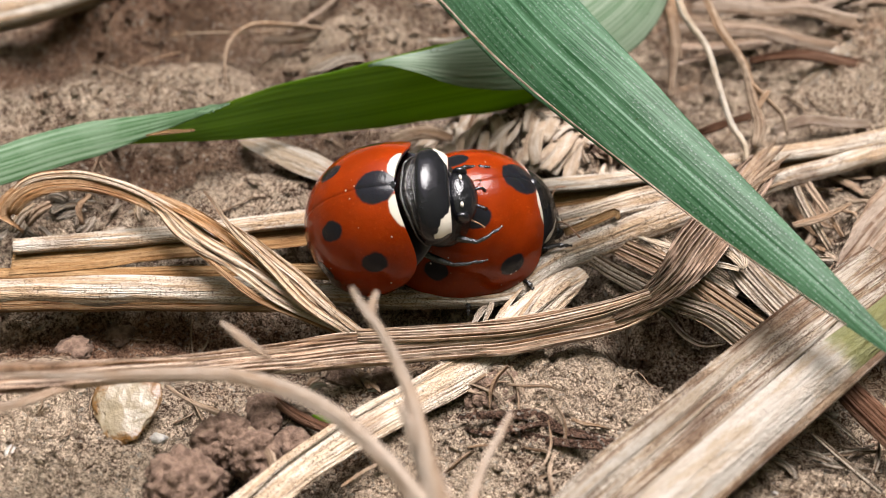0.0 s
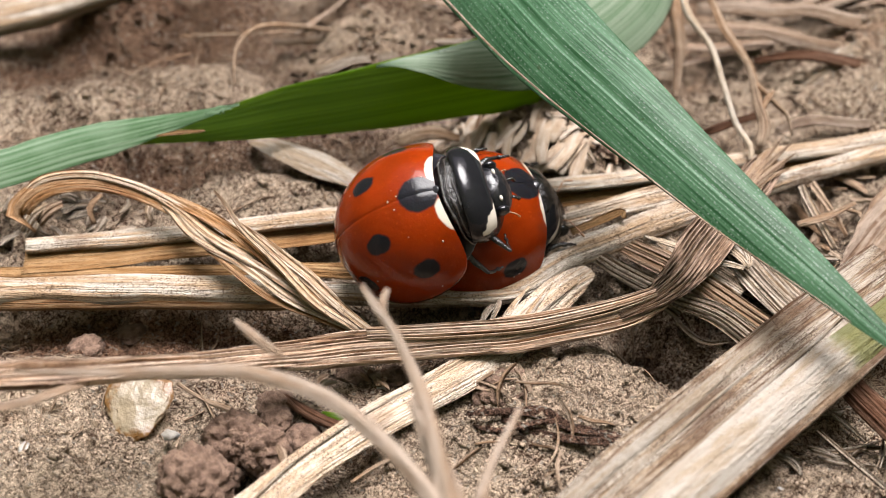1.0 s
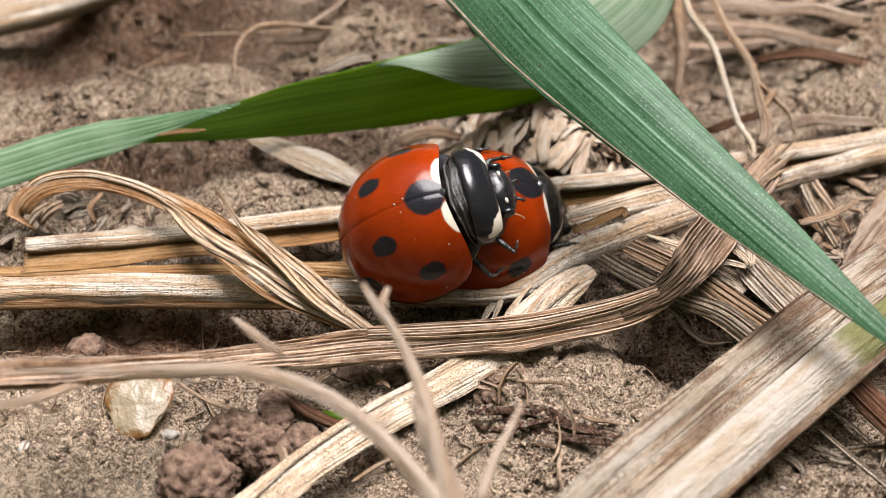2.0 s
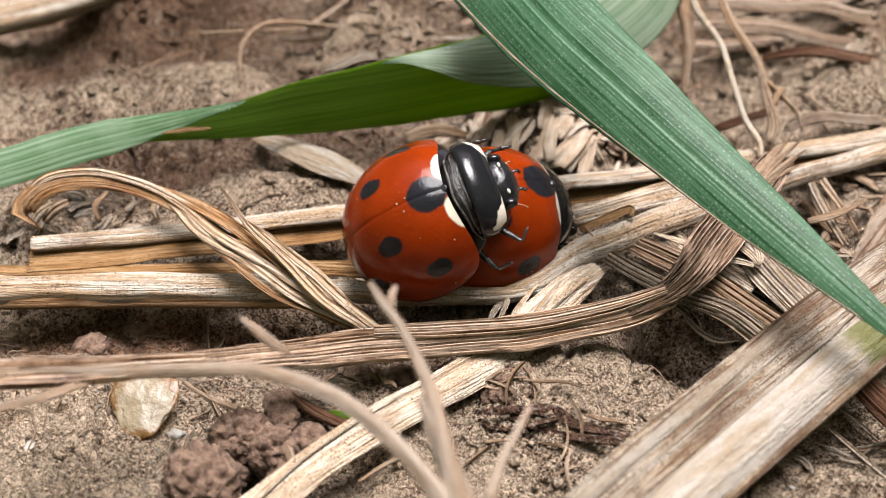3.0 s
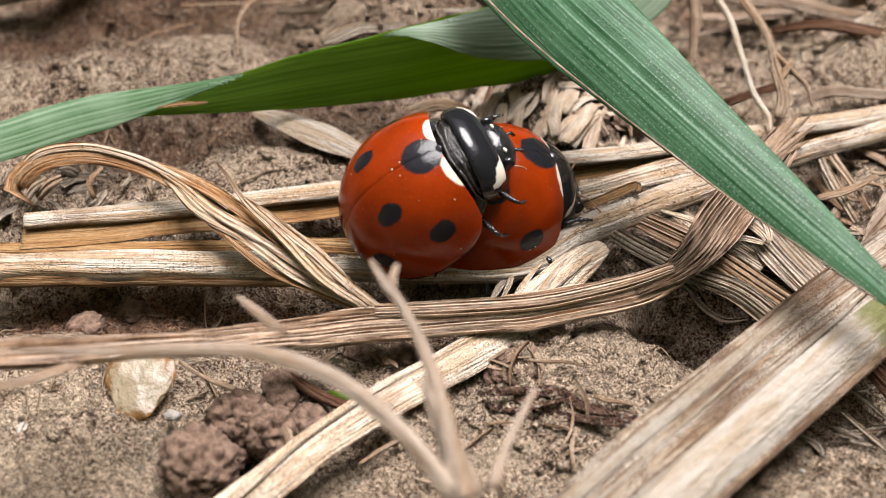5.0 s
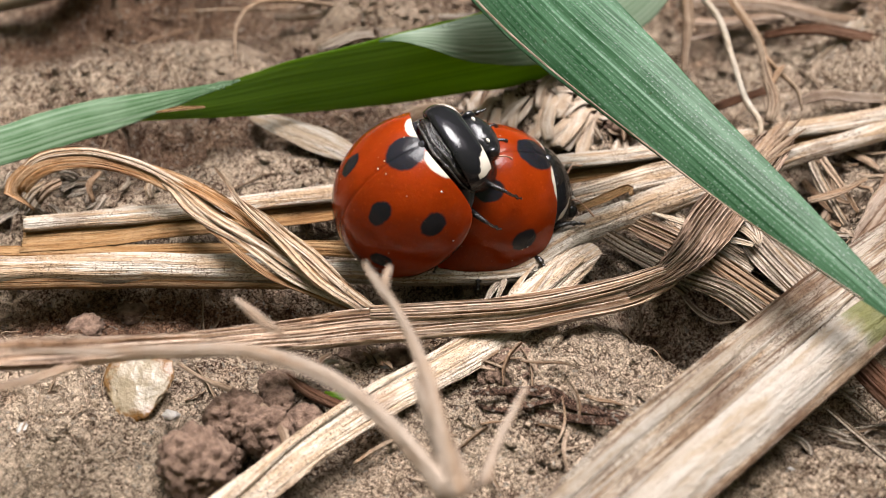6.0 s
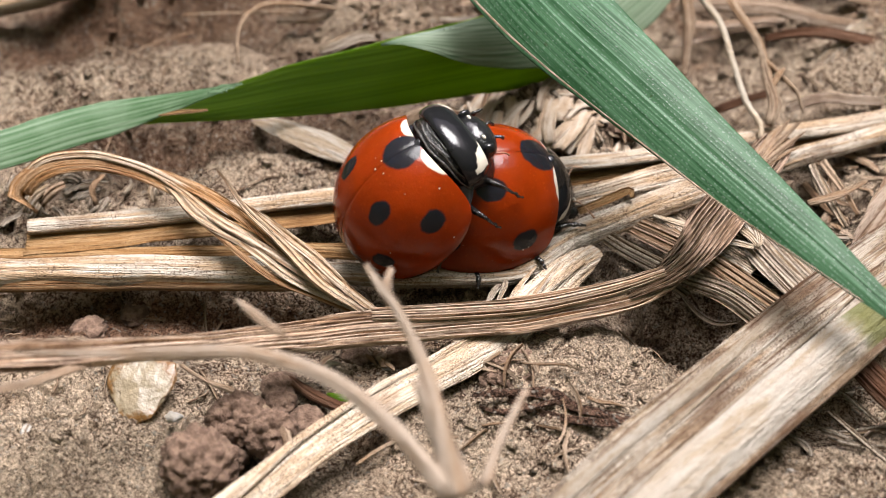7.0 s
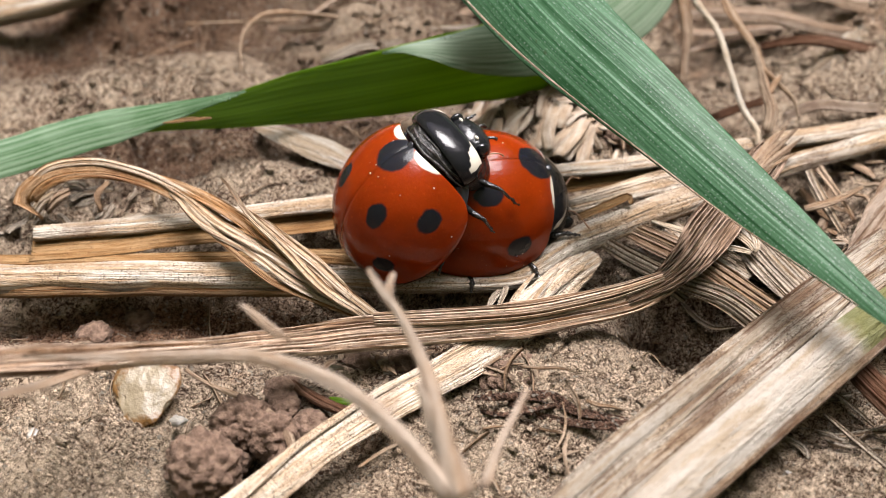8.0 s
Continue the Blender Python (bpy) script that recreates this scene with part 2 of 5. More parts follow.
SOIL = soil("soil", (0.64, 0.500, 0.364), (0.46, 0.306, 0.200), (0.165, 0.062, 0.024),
            shade_spots=(((-12.6, 13.8, 0), 2.2, (0.42, 0.9, 0.1), 1.6, 2.0), ((-16.5, 11.3, 0), 1.0, (0.45, 1.1, 0.1), 0.9, 1.2), ((-4.3, 12.3, 0), 0.8, (0.4, 1.6, 0.1), 0.7, 0.9),
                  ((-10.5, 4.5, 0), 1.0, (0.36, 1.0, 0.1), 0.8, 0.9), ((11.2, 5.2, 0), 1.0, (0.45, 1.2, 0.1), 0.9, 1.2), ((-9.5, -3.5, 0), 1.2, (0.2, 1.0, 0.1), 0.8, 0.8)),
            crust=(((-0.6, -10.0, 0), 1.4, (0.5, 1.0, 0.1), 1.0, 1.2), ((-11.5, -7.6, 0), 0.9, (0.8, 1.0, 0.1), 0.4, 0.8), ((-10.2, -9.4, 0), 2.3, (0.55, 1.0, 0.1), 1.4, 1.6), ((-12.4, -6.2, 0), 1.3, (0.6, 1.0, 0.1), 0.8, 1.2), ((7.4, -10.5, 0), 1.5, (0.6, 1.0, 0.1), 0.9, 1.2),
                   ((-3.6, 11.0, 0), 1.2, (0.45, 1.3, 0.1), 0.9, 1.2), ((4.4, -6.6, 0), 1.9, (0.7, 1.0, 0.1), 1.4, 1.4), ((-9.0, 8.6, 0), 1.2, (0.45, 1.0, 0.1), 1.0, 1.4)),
            loam_shade=(((-8.0, 11.5, 0), 3.0, (0.32, 0.8, 0.1), 2.6, 2.4), ((-14.0, 9.8, 0), 1.8, (0.4, 0.9, 0.1), 1.6, 2.0), ((-6.0, 5.4, 0), 1.7, (0.32, 1.0, 0.1), 1.2, 1.6), ((-12.5, 4.6, 0), 1.2, (0.4, 0.9, 0.1), 1.0, 1.2)))
CLOD = plain("clod_earth", (0.090, 0.054, 0.037), (0.19, 0.125, 0.088), 4.0, 0.92, 0.16)
ROTTEN = soil("rotted_wood", (0.20, 0.115, 0.078), (0.14, 0.076, 0.050), (0.06, 0.028, 0.016))
PALE = straw("pale_straw", (0.418, 0.374, 0.309), (0.314, 0.238, 0.162), (0.096, 0.055, 0.03), 4.5, 1.35, 0.3, 0.45, 0.30)
GOLD = straw("golden_straw", (0.255, 0.16, 0.078), (0.191, 0.111, 0.048), (0.077, 0.038, 0.015), 4.0, 0.4, 0.3, 0.42, 0.5)
LEAFY = straw("dry_leaf", (0.318, 0.238, 0.168), (0.208, 0.135, 0.083), (0.058, 0.03, 0.017), 8.0, 0.25, 0.30, 0.55, 0.6, groove=0.18)
BLEACHED = straw("bleached_straw", (0.54, 0.467, 0.372), (0.432, 0.347, 0.255), (0.15, 0.098, 0.06), 6.0, 1.5, 0.15, 0.5, 0.6)
GREY = straw("weathered_straw", (0.353, 0.303, 0.24), (0.237, 0.182, 0.123), (0.064, 0.037, 0.023), 7.0, 1.3, 0.25, 0.6, 0.5, groove=0.15)
PINK = straw("pinkish_dry_grass", (0.359, 0.294, 0.234), (0.326, 0.251, 0.19), (0.251, 0.179, 0.126), 3.0, 0.0, 0.1, 0.6, 0.3, 0.15)
BROWN = straw("rotted_leaf", (0.117, 0.066, 0.042), (0.082, 0.043, 0.027), (0.031, 0.015, 0.009), 5.0, 0.3, 0.5, 0.7, 0.7)
STAINED = straw("stained_straw", (0.30, 0.262, 0.210), (0.205, 0.160, 0.115), (0.055, 0.029, 0.016), 4.5, 1.5, 1.08, 0.45, 0.85)
CREAM = straw("cream_dry_leaf", (0.50, 0.415, 0.315), (0.41, 0.305, 0.205), (0.20, 0.092, 0.036), 6.0, 0.7, 0.2, 0.55, 0.5, 0.12, groove=0.16, ditch=0.40)
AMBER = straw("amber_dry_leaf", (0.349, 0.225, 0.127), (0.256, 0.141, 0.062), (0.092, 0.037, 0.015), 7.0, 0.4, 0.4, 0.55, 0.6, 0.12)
SMOOTH = straw("smooth_straw", (0.226, 0.202, 0.168), (0.175, 0.146, 0.111), (0.109, 0.079, 0.048), 2.0, 0.3, 0.1, 0.4, 0.3)
NODED = straw("noded_straw", (0.285, 0.257, 0.217), (0.236, 0.204, 0.163), (0.16, 0.121, 0.08), 2.0, 0.3, -0.5, 0.4, 0.2, 0.0, (0.078, 0.083, 0.021))
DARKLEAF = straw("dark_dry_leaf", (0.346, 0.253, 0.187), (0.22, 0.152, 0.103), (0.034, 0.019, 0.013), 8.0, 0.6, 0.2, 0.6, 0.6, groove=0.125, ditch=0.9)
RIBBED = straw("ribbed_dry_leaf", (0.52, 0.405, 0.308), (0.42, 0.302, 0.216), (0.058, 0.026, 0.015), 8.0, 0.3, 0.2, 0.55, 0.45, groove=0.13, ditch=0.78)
RUST = straw("rusty_dry_leaf", (0.266, 0.211, 0.163), (0.192, 0.142, 0.104), (0.078, 0.048, 0.032), 4.0, 0.2, 0.5, 0.7, 0.6)
ROOT = straw("root", (0.256, 0.193, 0.136), (0.19, 0.13, 0.085), (0.062, 0.035, 0.02), 3.0, 0.6, 0.3, 0.6, 0.6)
HUSK = straw("pale_husk", (0.44, 0.375, 0.30), (0.36, 0.29, 0.22), (0.17, 0.115, 0.075), 4.0, 0.3, 0.3, 0.6, 0.5, 0.1)
WHITE_ROOT = straw("white_root", (0.367, 0.335, 0.28), (0.312, 0.266, 0.206), (0.165, 0.119, 0.078), 3.0, 0.1, 0.0, 0.5, 0.3)
GREEN = grass("green_blade", (0.013, 0.054, 0.017), (0.066, 0.144, 0.076), (0.32, 0.37, 0.33), 1.0)
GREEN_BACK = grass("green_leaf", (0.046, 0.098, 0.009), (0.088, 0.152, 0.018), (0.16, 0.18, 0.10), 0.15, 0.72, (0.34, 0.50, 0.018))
GREEN_PALE = grass("pale_green_leaf", (0.045, 0.105, 0.038), (0.165, 0.235, 0.150), (0.30, 0.34, 0.28), 0.3, 0.2)
GREEN_FAR = grass("far_green_leaf", (0.105, 0.175, 0.095), (0.250, 0.310, 0.225), (0.30, 0.35, 0.29), 0.2, 0.4)
def quartz(name, clear, rind):
    """A glassy pebble with an ochre rind round its flat face."""
    m = Mat(name, 0.35, 0.2)
    v = m.coords(wander=False)
    c = m.mix(spot_mask(m, v, (0, 0, 0), 0.86, (1, 1, 0.1), 0.22, 0.9), rind, clear)
    c = m.mix(m.math("MULTIPLY", m.ramp(m.noise(v, 3.2, 4, 0.65), 0.54, 0.62), 0.5), c, (0.36, 0.31, 0.235))
    m.colour(c)
    m.b.inputs["Transmission Weight"].default_value = 0.55
    m.bump(m.noise(v, 3.0, 4), 0.10, 0.7)
    return m.m


QUARTZ = quartz("amber_quartz", (0.335, 0.270, 0.175), (0.22, 0.105, 0.026))
MILKY = plain("milky_quartz", (0.383, 0.359, 0.321), (0.298, 0.273, 0.242), 2.0, 0.3, 0.05, 0.2)


# ---------------------------------------------------------------- shapes
def mesh_of(name, verts, faces, material, uvs=None, smooth=True):
    me = bpy.data.meshes.new(name)
    me.from_pydata([tuple(float(c) * S for c in v) for v in verts], [], faces)
    if uvs is not None:
        layer = me.uv_layers.new(name="UVMap")
        idx = np.empty(len(me.loops), dtype=np.int32)
        me.loops.foreach_get("vertex_index", idx)
        layer.data.foreach_set("uv", np.asarray(uvs, dtype=np.float32)[idx].ravel())
    me.polygons.foreach_set("use_smooth", [smooth] * len(me.polygons))
    me.materials.append(material)
    me.update()
    return me


def part(name, me, parent=None, label=""):
    ob = new(name, me)
    ob.parent = parent
    if label:
        ob["label"] = label
    return ob


def base(name, label, category, group="", kind=""):
    """An empty that carries the parts of a thing."""
    ob = new(name)
    ob.empty_display_size = 0.001
    return tagged(ob, label, category, group, kind)


def spline(rows, step=0.22):
    """Catmull-Rom through rows of numbers, sampled about every step mm."""
    p = np.array(rows, float)
    p = np.vstack([2 * p[0] - p[1], p, 2 * p[-1] - p[-2]])
    out = []
    for i in range(1, len(p) - 2):
        a, b, c, d = p[i - 1:i + 3]
        n = max(3, int(np.linalg.norm(c[:3] - b[:3]) / step))
        for t in np.linspace(0, 1, n, endpoint=False):
            out.append(0.5 * (2 * b + (c - a) * t + (2 * a - 5 * b + 4 * c - d) * t * t + (3 * b - a - 3 * c + d) * t ** 3))
    out.append(p[-2])
    return np.array(out)


def drift(rng, n, span):
    """Slow random change along a line, about -1 to 1."""
    k = np.hanning(span + 2)[1:-1]
    return np.convolve(rng.standard_normal(n + span), k / np.sqrt((k ** 2).sum()), "same")[:n]


def sweep(name, rows, section, material, wobble=0.0, seed=0, step=0.22):
    v, faces, uv = carry(rows, section, wobble, seed, step)
    return mesh_of(name, v, faces, material, uv)


def carry(rows, section, wobble=0.0, seed=0, step=0.22):
    """A closed section carried along a line. Rows: x, y, z, half width, tilt in degrees.
    section(n, w): n rows of loops (across, along the normal) in mm, and the across coordinate for the grain."""
    rng = np.random.default_rng(seed)
    q = spline(rows, step)
    n = len(q)
    pos, w, tilt = q[:, :3], np.maximum(q[:, 3], 0.015), np.radians(q[:, 4])
    if wobble:
        k = np.arange(n) * 0.35
        for a in range(3):
            pos[:, a] += wobble * (np.sin(k * 0.5 + rng.uniform(0, 6)) + 0.6 * np.sin(k * 1.3 + rng.uniform(0, 6)))
        w = w * (1 + 0.06 * np.sin(k * 0.5 + rng.uniform(0, 6)) + 0.04 * drift(rng, n, 15))
    tan = np.gradient(pos, axis=0)
    tan /= np.linalg.norm(tan, axis=1)[:, None]
    side = np.cross(tan, (0, 0, 1.0))
    side /= np.maximum(np.linalg.norm(side, axis=1), 1e-6)[:, None]
    nor = np.cross(side, tan)
    c, s = np.cos(tilt)[:, None], np.sin(tilt)[:, None]
    nor, side = nor * c + side * s, side * c - nor * s
    run = np.concatenate([[0], np.cumsum(np.linalg.norm(np.diff(pos, axis=0), axis=1))])
    ring, across = section(w, rng)            # n x m x 2, n x m
    m = ring.shape[1]
    v = pos[:, None] + side[:, None] * ring[:, :, :1] + nor[:, None] * ring[:, :, 1:]
    uv = np.stack([across, np.repeat(run[:, None], m, 1)], -1)
    faces = []
    for i in range(n - 1):
        for j in range(m):
            k = (j + 1) % m
            faces.append((i * m + j, i * m + k, (i + 1) * m + k, (i + 1) * m + j))
    faces.append(tuple(range(m))[::-1])
    faces.append(tuple(range((n - 1) * m, n * m)))
    return v.reshape(-1, 3), faces, uv.reshape(-1, 2)


def flat(cup=0.15, ribs=7, depth=0.05, thick=0.07, m=30, fray=0.02, keel=0.0):
    """The section of a leaf: cupped, ribbed along its length, thin at its edges."""
    def make(w, rng):
        n = len(w)
        s = np.linspace(-1, 1, m)
        ph = rng.uniform(0, 6.28, 3)
        knots = int(ribs * 2.4) + 3
        at = np.sort(np.linspace(-1, 1, knots) + rng.uniform(-0.35, 0.35, knots) / knots)
        tall = np.where(np.arange(knots) % 2 == 0, 1.0, -0.7) * rng.uniform(0.5, 1.4, knots)
        rib = np.interp(s, at, tall) + 0.15 * np.cos(s * np.pi * ribs * 1.9 + ph[2])
        slow = np.sin(np.arange(n)[:, None] * 0.05 + s[None] * 4 + ph[1])
        top = w[:, None] * (cup * (1 - s[None] ** 2) - keel * np.exp(-(s[None] / 0.08) ** 2)) + depth * rib[None] * (0.75 + 0.35 * slow)
        low = top - thick * (1.05 - 0.75 * s[None] ** 6)
        jag = 1 + fray * drift(rng, n, 5)[:, None]
        x = w[:, None] * s[None] * jag
        ring = np.concatenate([np.stack([x, top], -1), np.stack([x, low], -1)[:, ::-1]], 1)
        across = np.concatenate([x, x[:, ::-1] + 3.0], 1)
        return ring, across
    return make


def tube(squash=0.8, ribs=9, depth=0.06, m=26, lump=0.03):
    """The section of a stem: a flattened, ribbed ring."""
    def make(w, rng):
        n = len(w)
        a = np.linspace(0, 2 * np.pi, m, endpoint=False)
        ph = rng.uniform(0, 6.28, 3)
        r = 1 + depth * np.cos(a * ribs + ph[0]) + 0.5 * depth * np.cos(a * (ribs // 2 + 1) + ph[1])
        r = r[None] * (1 + lump * drift(rng, n, 11)[:, None] + lump * np.sin(np.arange(n)[:, None] * 0.2 + a[None] + ph[2]))
        ring = np.stack([np.cos(a)[None] * r * w[:, None], np.sin(a)[None] * r * w[:, None] * squash], -1)
        return ring, a[None] * w[:, None] * 1.0
    return make


def single(name, rows, section, material, label, category, wobble=0.0, seed=0, group="", step=0.22):
    """A thing of one mesh."""
    return tagged(part(name, sweep(name, rows, section, material, wobble, seed, step)), label, category, group)


def lattice(x, y, seed):
    t = np.random.default_rng(seed).random((256, 256))
    xi, yi = np.floor(x).astype(int), np.floor(y).astype(int)
    fx, fy = x - xi, y - yi
    fx, fy = fx * fx * (3 - 2 * fx), fy * fy * (3 - 2 * fy)
    g = lambda a, b: t[a % 256, b % 256]
    return (g(xi, yi) * (1 - fx) + g(xi + 1, yi) * fx) * (1 - fy) + (g(xi, yi + 1) * (1 - fx) + g(xi + 1, yi + 1) * fx) * fy - 0.5


def fbm(x, y, scale, octaves, seed, gain=0.5):
    out, amp = 0.0, 1.0
    for o in range(octaves):
        out = out + amp * lattice(x * scale + 17.3 * o, y * scale - 9.1 * o, seed + o)
        amp, scale = amp * gain, scale * 2.03
    return out


# ---------------------------------------------------------------- ground
# mounds and hollows: x, y, radius, height
RELIEF = (
    (8.04, -3.98, 0.00, 1.9, -3.0), (6.30, -3.81, 0.00, 1.1, -1.8), (-7.77, -3.18, 0.00, 1.5, -1.2), (-12.93, -3.31, 0.00, 1.5, -1.2), (-10.44, -3.23, 0.00, 1.4, -1.2), (-5.25, -3.33, 0.00, 1.3, -1.1), (-2.94, -3.18, 0.00, 1.2, -1.1), (-0.43, -3.18, 0.00, 1.2, -1.0), (-15.07, -3.31, 0.00, 1.5, -1.2),
    (-3.08, -9.23, 0.00, 1.2, -0.7), (-5.80, -9.03, 0.00, 1.6, -0.9), (3.79, -6.50, 0.00, 2.4, 0.55), (1.44, -6.50, 0.00, 0.7, 0.45),
    (-11.19, -7.80, 0.00, 2.6, 0.35), (-1.33, -9.43, 0.00, 1.6, 0.3), (10.36, -8.01, 0.00, 1.5, -1.0), (8.12, -9.62, 0.00, 2.2, 0.5), (10.40, -10.01, 0.00, 1.9, 0.7),
    (-15.5, 11.8, 0.00, 2.4, -1.9), (-12.2, 12.4, 0.00, 2.2, -2.0), (-9.2, 12.6, 0.00, 2.0, -1.7), (-6.4, 12.8, 0.00, 1.6, -1.0), (-5.5, 9.6, 0.00, 1.6, -0.8), (-10.63, 8.89, 0.00, 4.5, 1.0), (-14.41, 8.14, 0.00, 4.0, 0.9), (-3.28, 11.25, 0.00, 4.0, 1.4),
    (-11.6, 4.6, 0.00, 1.5, -1.3), (-9.6, 4.7, 0.00, 1.2, -1.2), (-6.7, 4.6, 0.00, 1.0, -0.9), (-6.71, 3.33, 0.00, 2.6, 0.5), (10.00, 7.41, 0.00, 3.0, -1.0), (14.62, 8.89, 0.00, 3.6, 1.2),
    (16.79, 13.35, 0.00, 5.0, 1.6), (14.30, 0.60, 0.00, 2.2, 1.6), (12.51, 1.19, 0.00, 1.6, -2.6), (2.04, 6.69, 0.00, 2.4, 0.6), (3.88, 5.58, 0.00, 2.0, 1.5), (2.23, 6.16, 0.00, 1.5, 0.6), (-11.35, -9.82, 0.00, 2.0, 0.3),
    (-10.37, 14.68, 0.00, 5.0, 1.2), (-2.01, 14.68, 0.00, 4.0, 1.0), (-2.25, -6.50, 0.00, 1.0, 0.35), (-4.64, -7.80, 0.00, 1.4, 0.3),
)


def ground_height(x, y):
    z = 0.9 * fbm(x, y, 0.16, 3, 3) + 0.34 * fbm(x, y, 0.9, 3, 11) + 0.16 * fbm(x, y, 3.2, 3, 23, 0.6)
    crack = np.abs(fbm(x, y, 0.55, 3, 41))
    z = z - 0.40 * np.exp(-(crack / 0.03) ** 2) * (fbm(x, y, 0.25, 2, 47) > -0.05)
    rift = np.abs(fbm(x, y, 1.7, 2, 83))
    z = z - 0.16 * np.exp(-(rift / 0.022) ** 2) * np.clip(4 * fbm(x, y, 0.35, 2, 89) + 0.7, 0, 1)
    z = z + np.clip((y - 7) / 6, 0, 1) * (1.9 * fbm(x, y, 0.28, 3, 61) - 0.2)
    for cx, cy, cz, r, h in RELIEF:
        z = z + h * np.exp(-((x - cx) ** 2 + (y - cy) ** 2) / r ** 2)
    return z - 0.35


def build_ground():
    def axis(lo, hi, step):
        inner = list(np.arange(lo, hi, step))
        d, out, low = step, hi, lo
        ups, downs = [], []
        while out < 60000:
            d *= 1.35
            out, low = out + d, low - d
            ups.append(out)
            downs.append(low)
        return np.array(downs[::-1] + inner + ups)
    xs, ys = axis(-19, 19, 0.062), axis(-12, 26, 0.095)
    ys = np.sort(np.concatenate([ys, ((ys[1:] + ys[:-1]) / 2)[(ys[1:] > -12) & (ys[1:] < 3)]]))
    x, y = np.meshgrid(xs, ys)
    far = np.clip((np.hypot(x, y - 5) - 35) / 60, 0, 1)
    z = ground_height(x, y) * (1 - far)
    n, m = len(ys), len(xs)
    me = bpy.data.meshes.new("ground")
    v = np.stack([x, y, z], -1).reshape(-1, 3) * S
    i = (np.arange(n - 1)[:, None] * m + np.arange(m - 1)[None]).ravel()
    f = np.stack([i, i + 1, i + m + 1, i + m], -1)
    me.vertices.add(len(v))
    me.vertices.foreach_set("co", v.ravel())
    me.loops.add(f.size)
    me.loops.foreach_set("vertex_index", f.ravel())
    me.polygons.add(len(f))
    me.polygons.foreach_set("loop_start", np.arange(len(f)) * 4)
    me.polygons.foreach_set("use_smooth", np.ones(len(f), bool))
    me.update(calc_edges=True)
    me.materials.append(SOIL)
    tagged(part("ground", me), "dry crusted brown soil with fine crumbs and cracks", "soil", kind="structure")


build_ground()


def build_surround():
    """One plain bank all round, far outside the view, added to block low sky light."""
    n, v, f = 64, [], []
    for i in range(n):
        a = 2 * math.pi * i / n
        for rad, z in ((250, -5), (265, 330 + 35 * math.sin(5 * a)), (300, 325 + 35 * math.sin(5 * a)), (300, -5)):
            v.append((rad * math.cos(a), 130 + rad * math.sin(a), z))
    for i in range(n):
        j = (i + 1) % n
        for k in range(3):
            f.append((4 * i + k, 4 * i + k + 1, 4 * j + k + 1, 4 * j + k))
    bank = plain("sky_block", (0.05, 0.085, 0.03), (0.13, 0.12, 0.06), 0.05, 0.9, 2.0)
    tagged(part("backdrop", mesh_of("backdrop", v, f, bank)), "unseen bank all round that blocks the low sky", "backdrop", kind="structure")


build_surround()


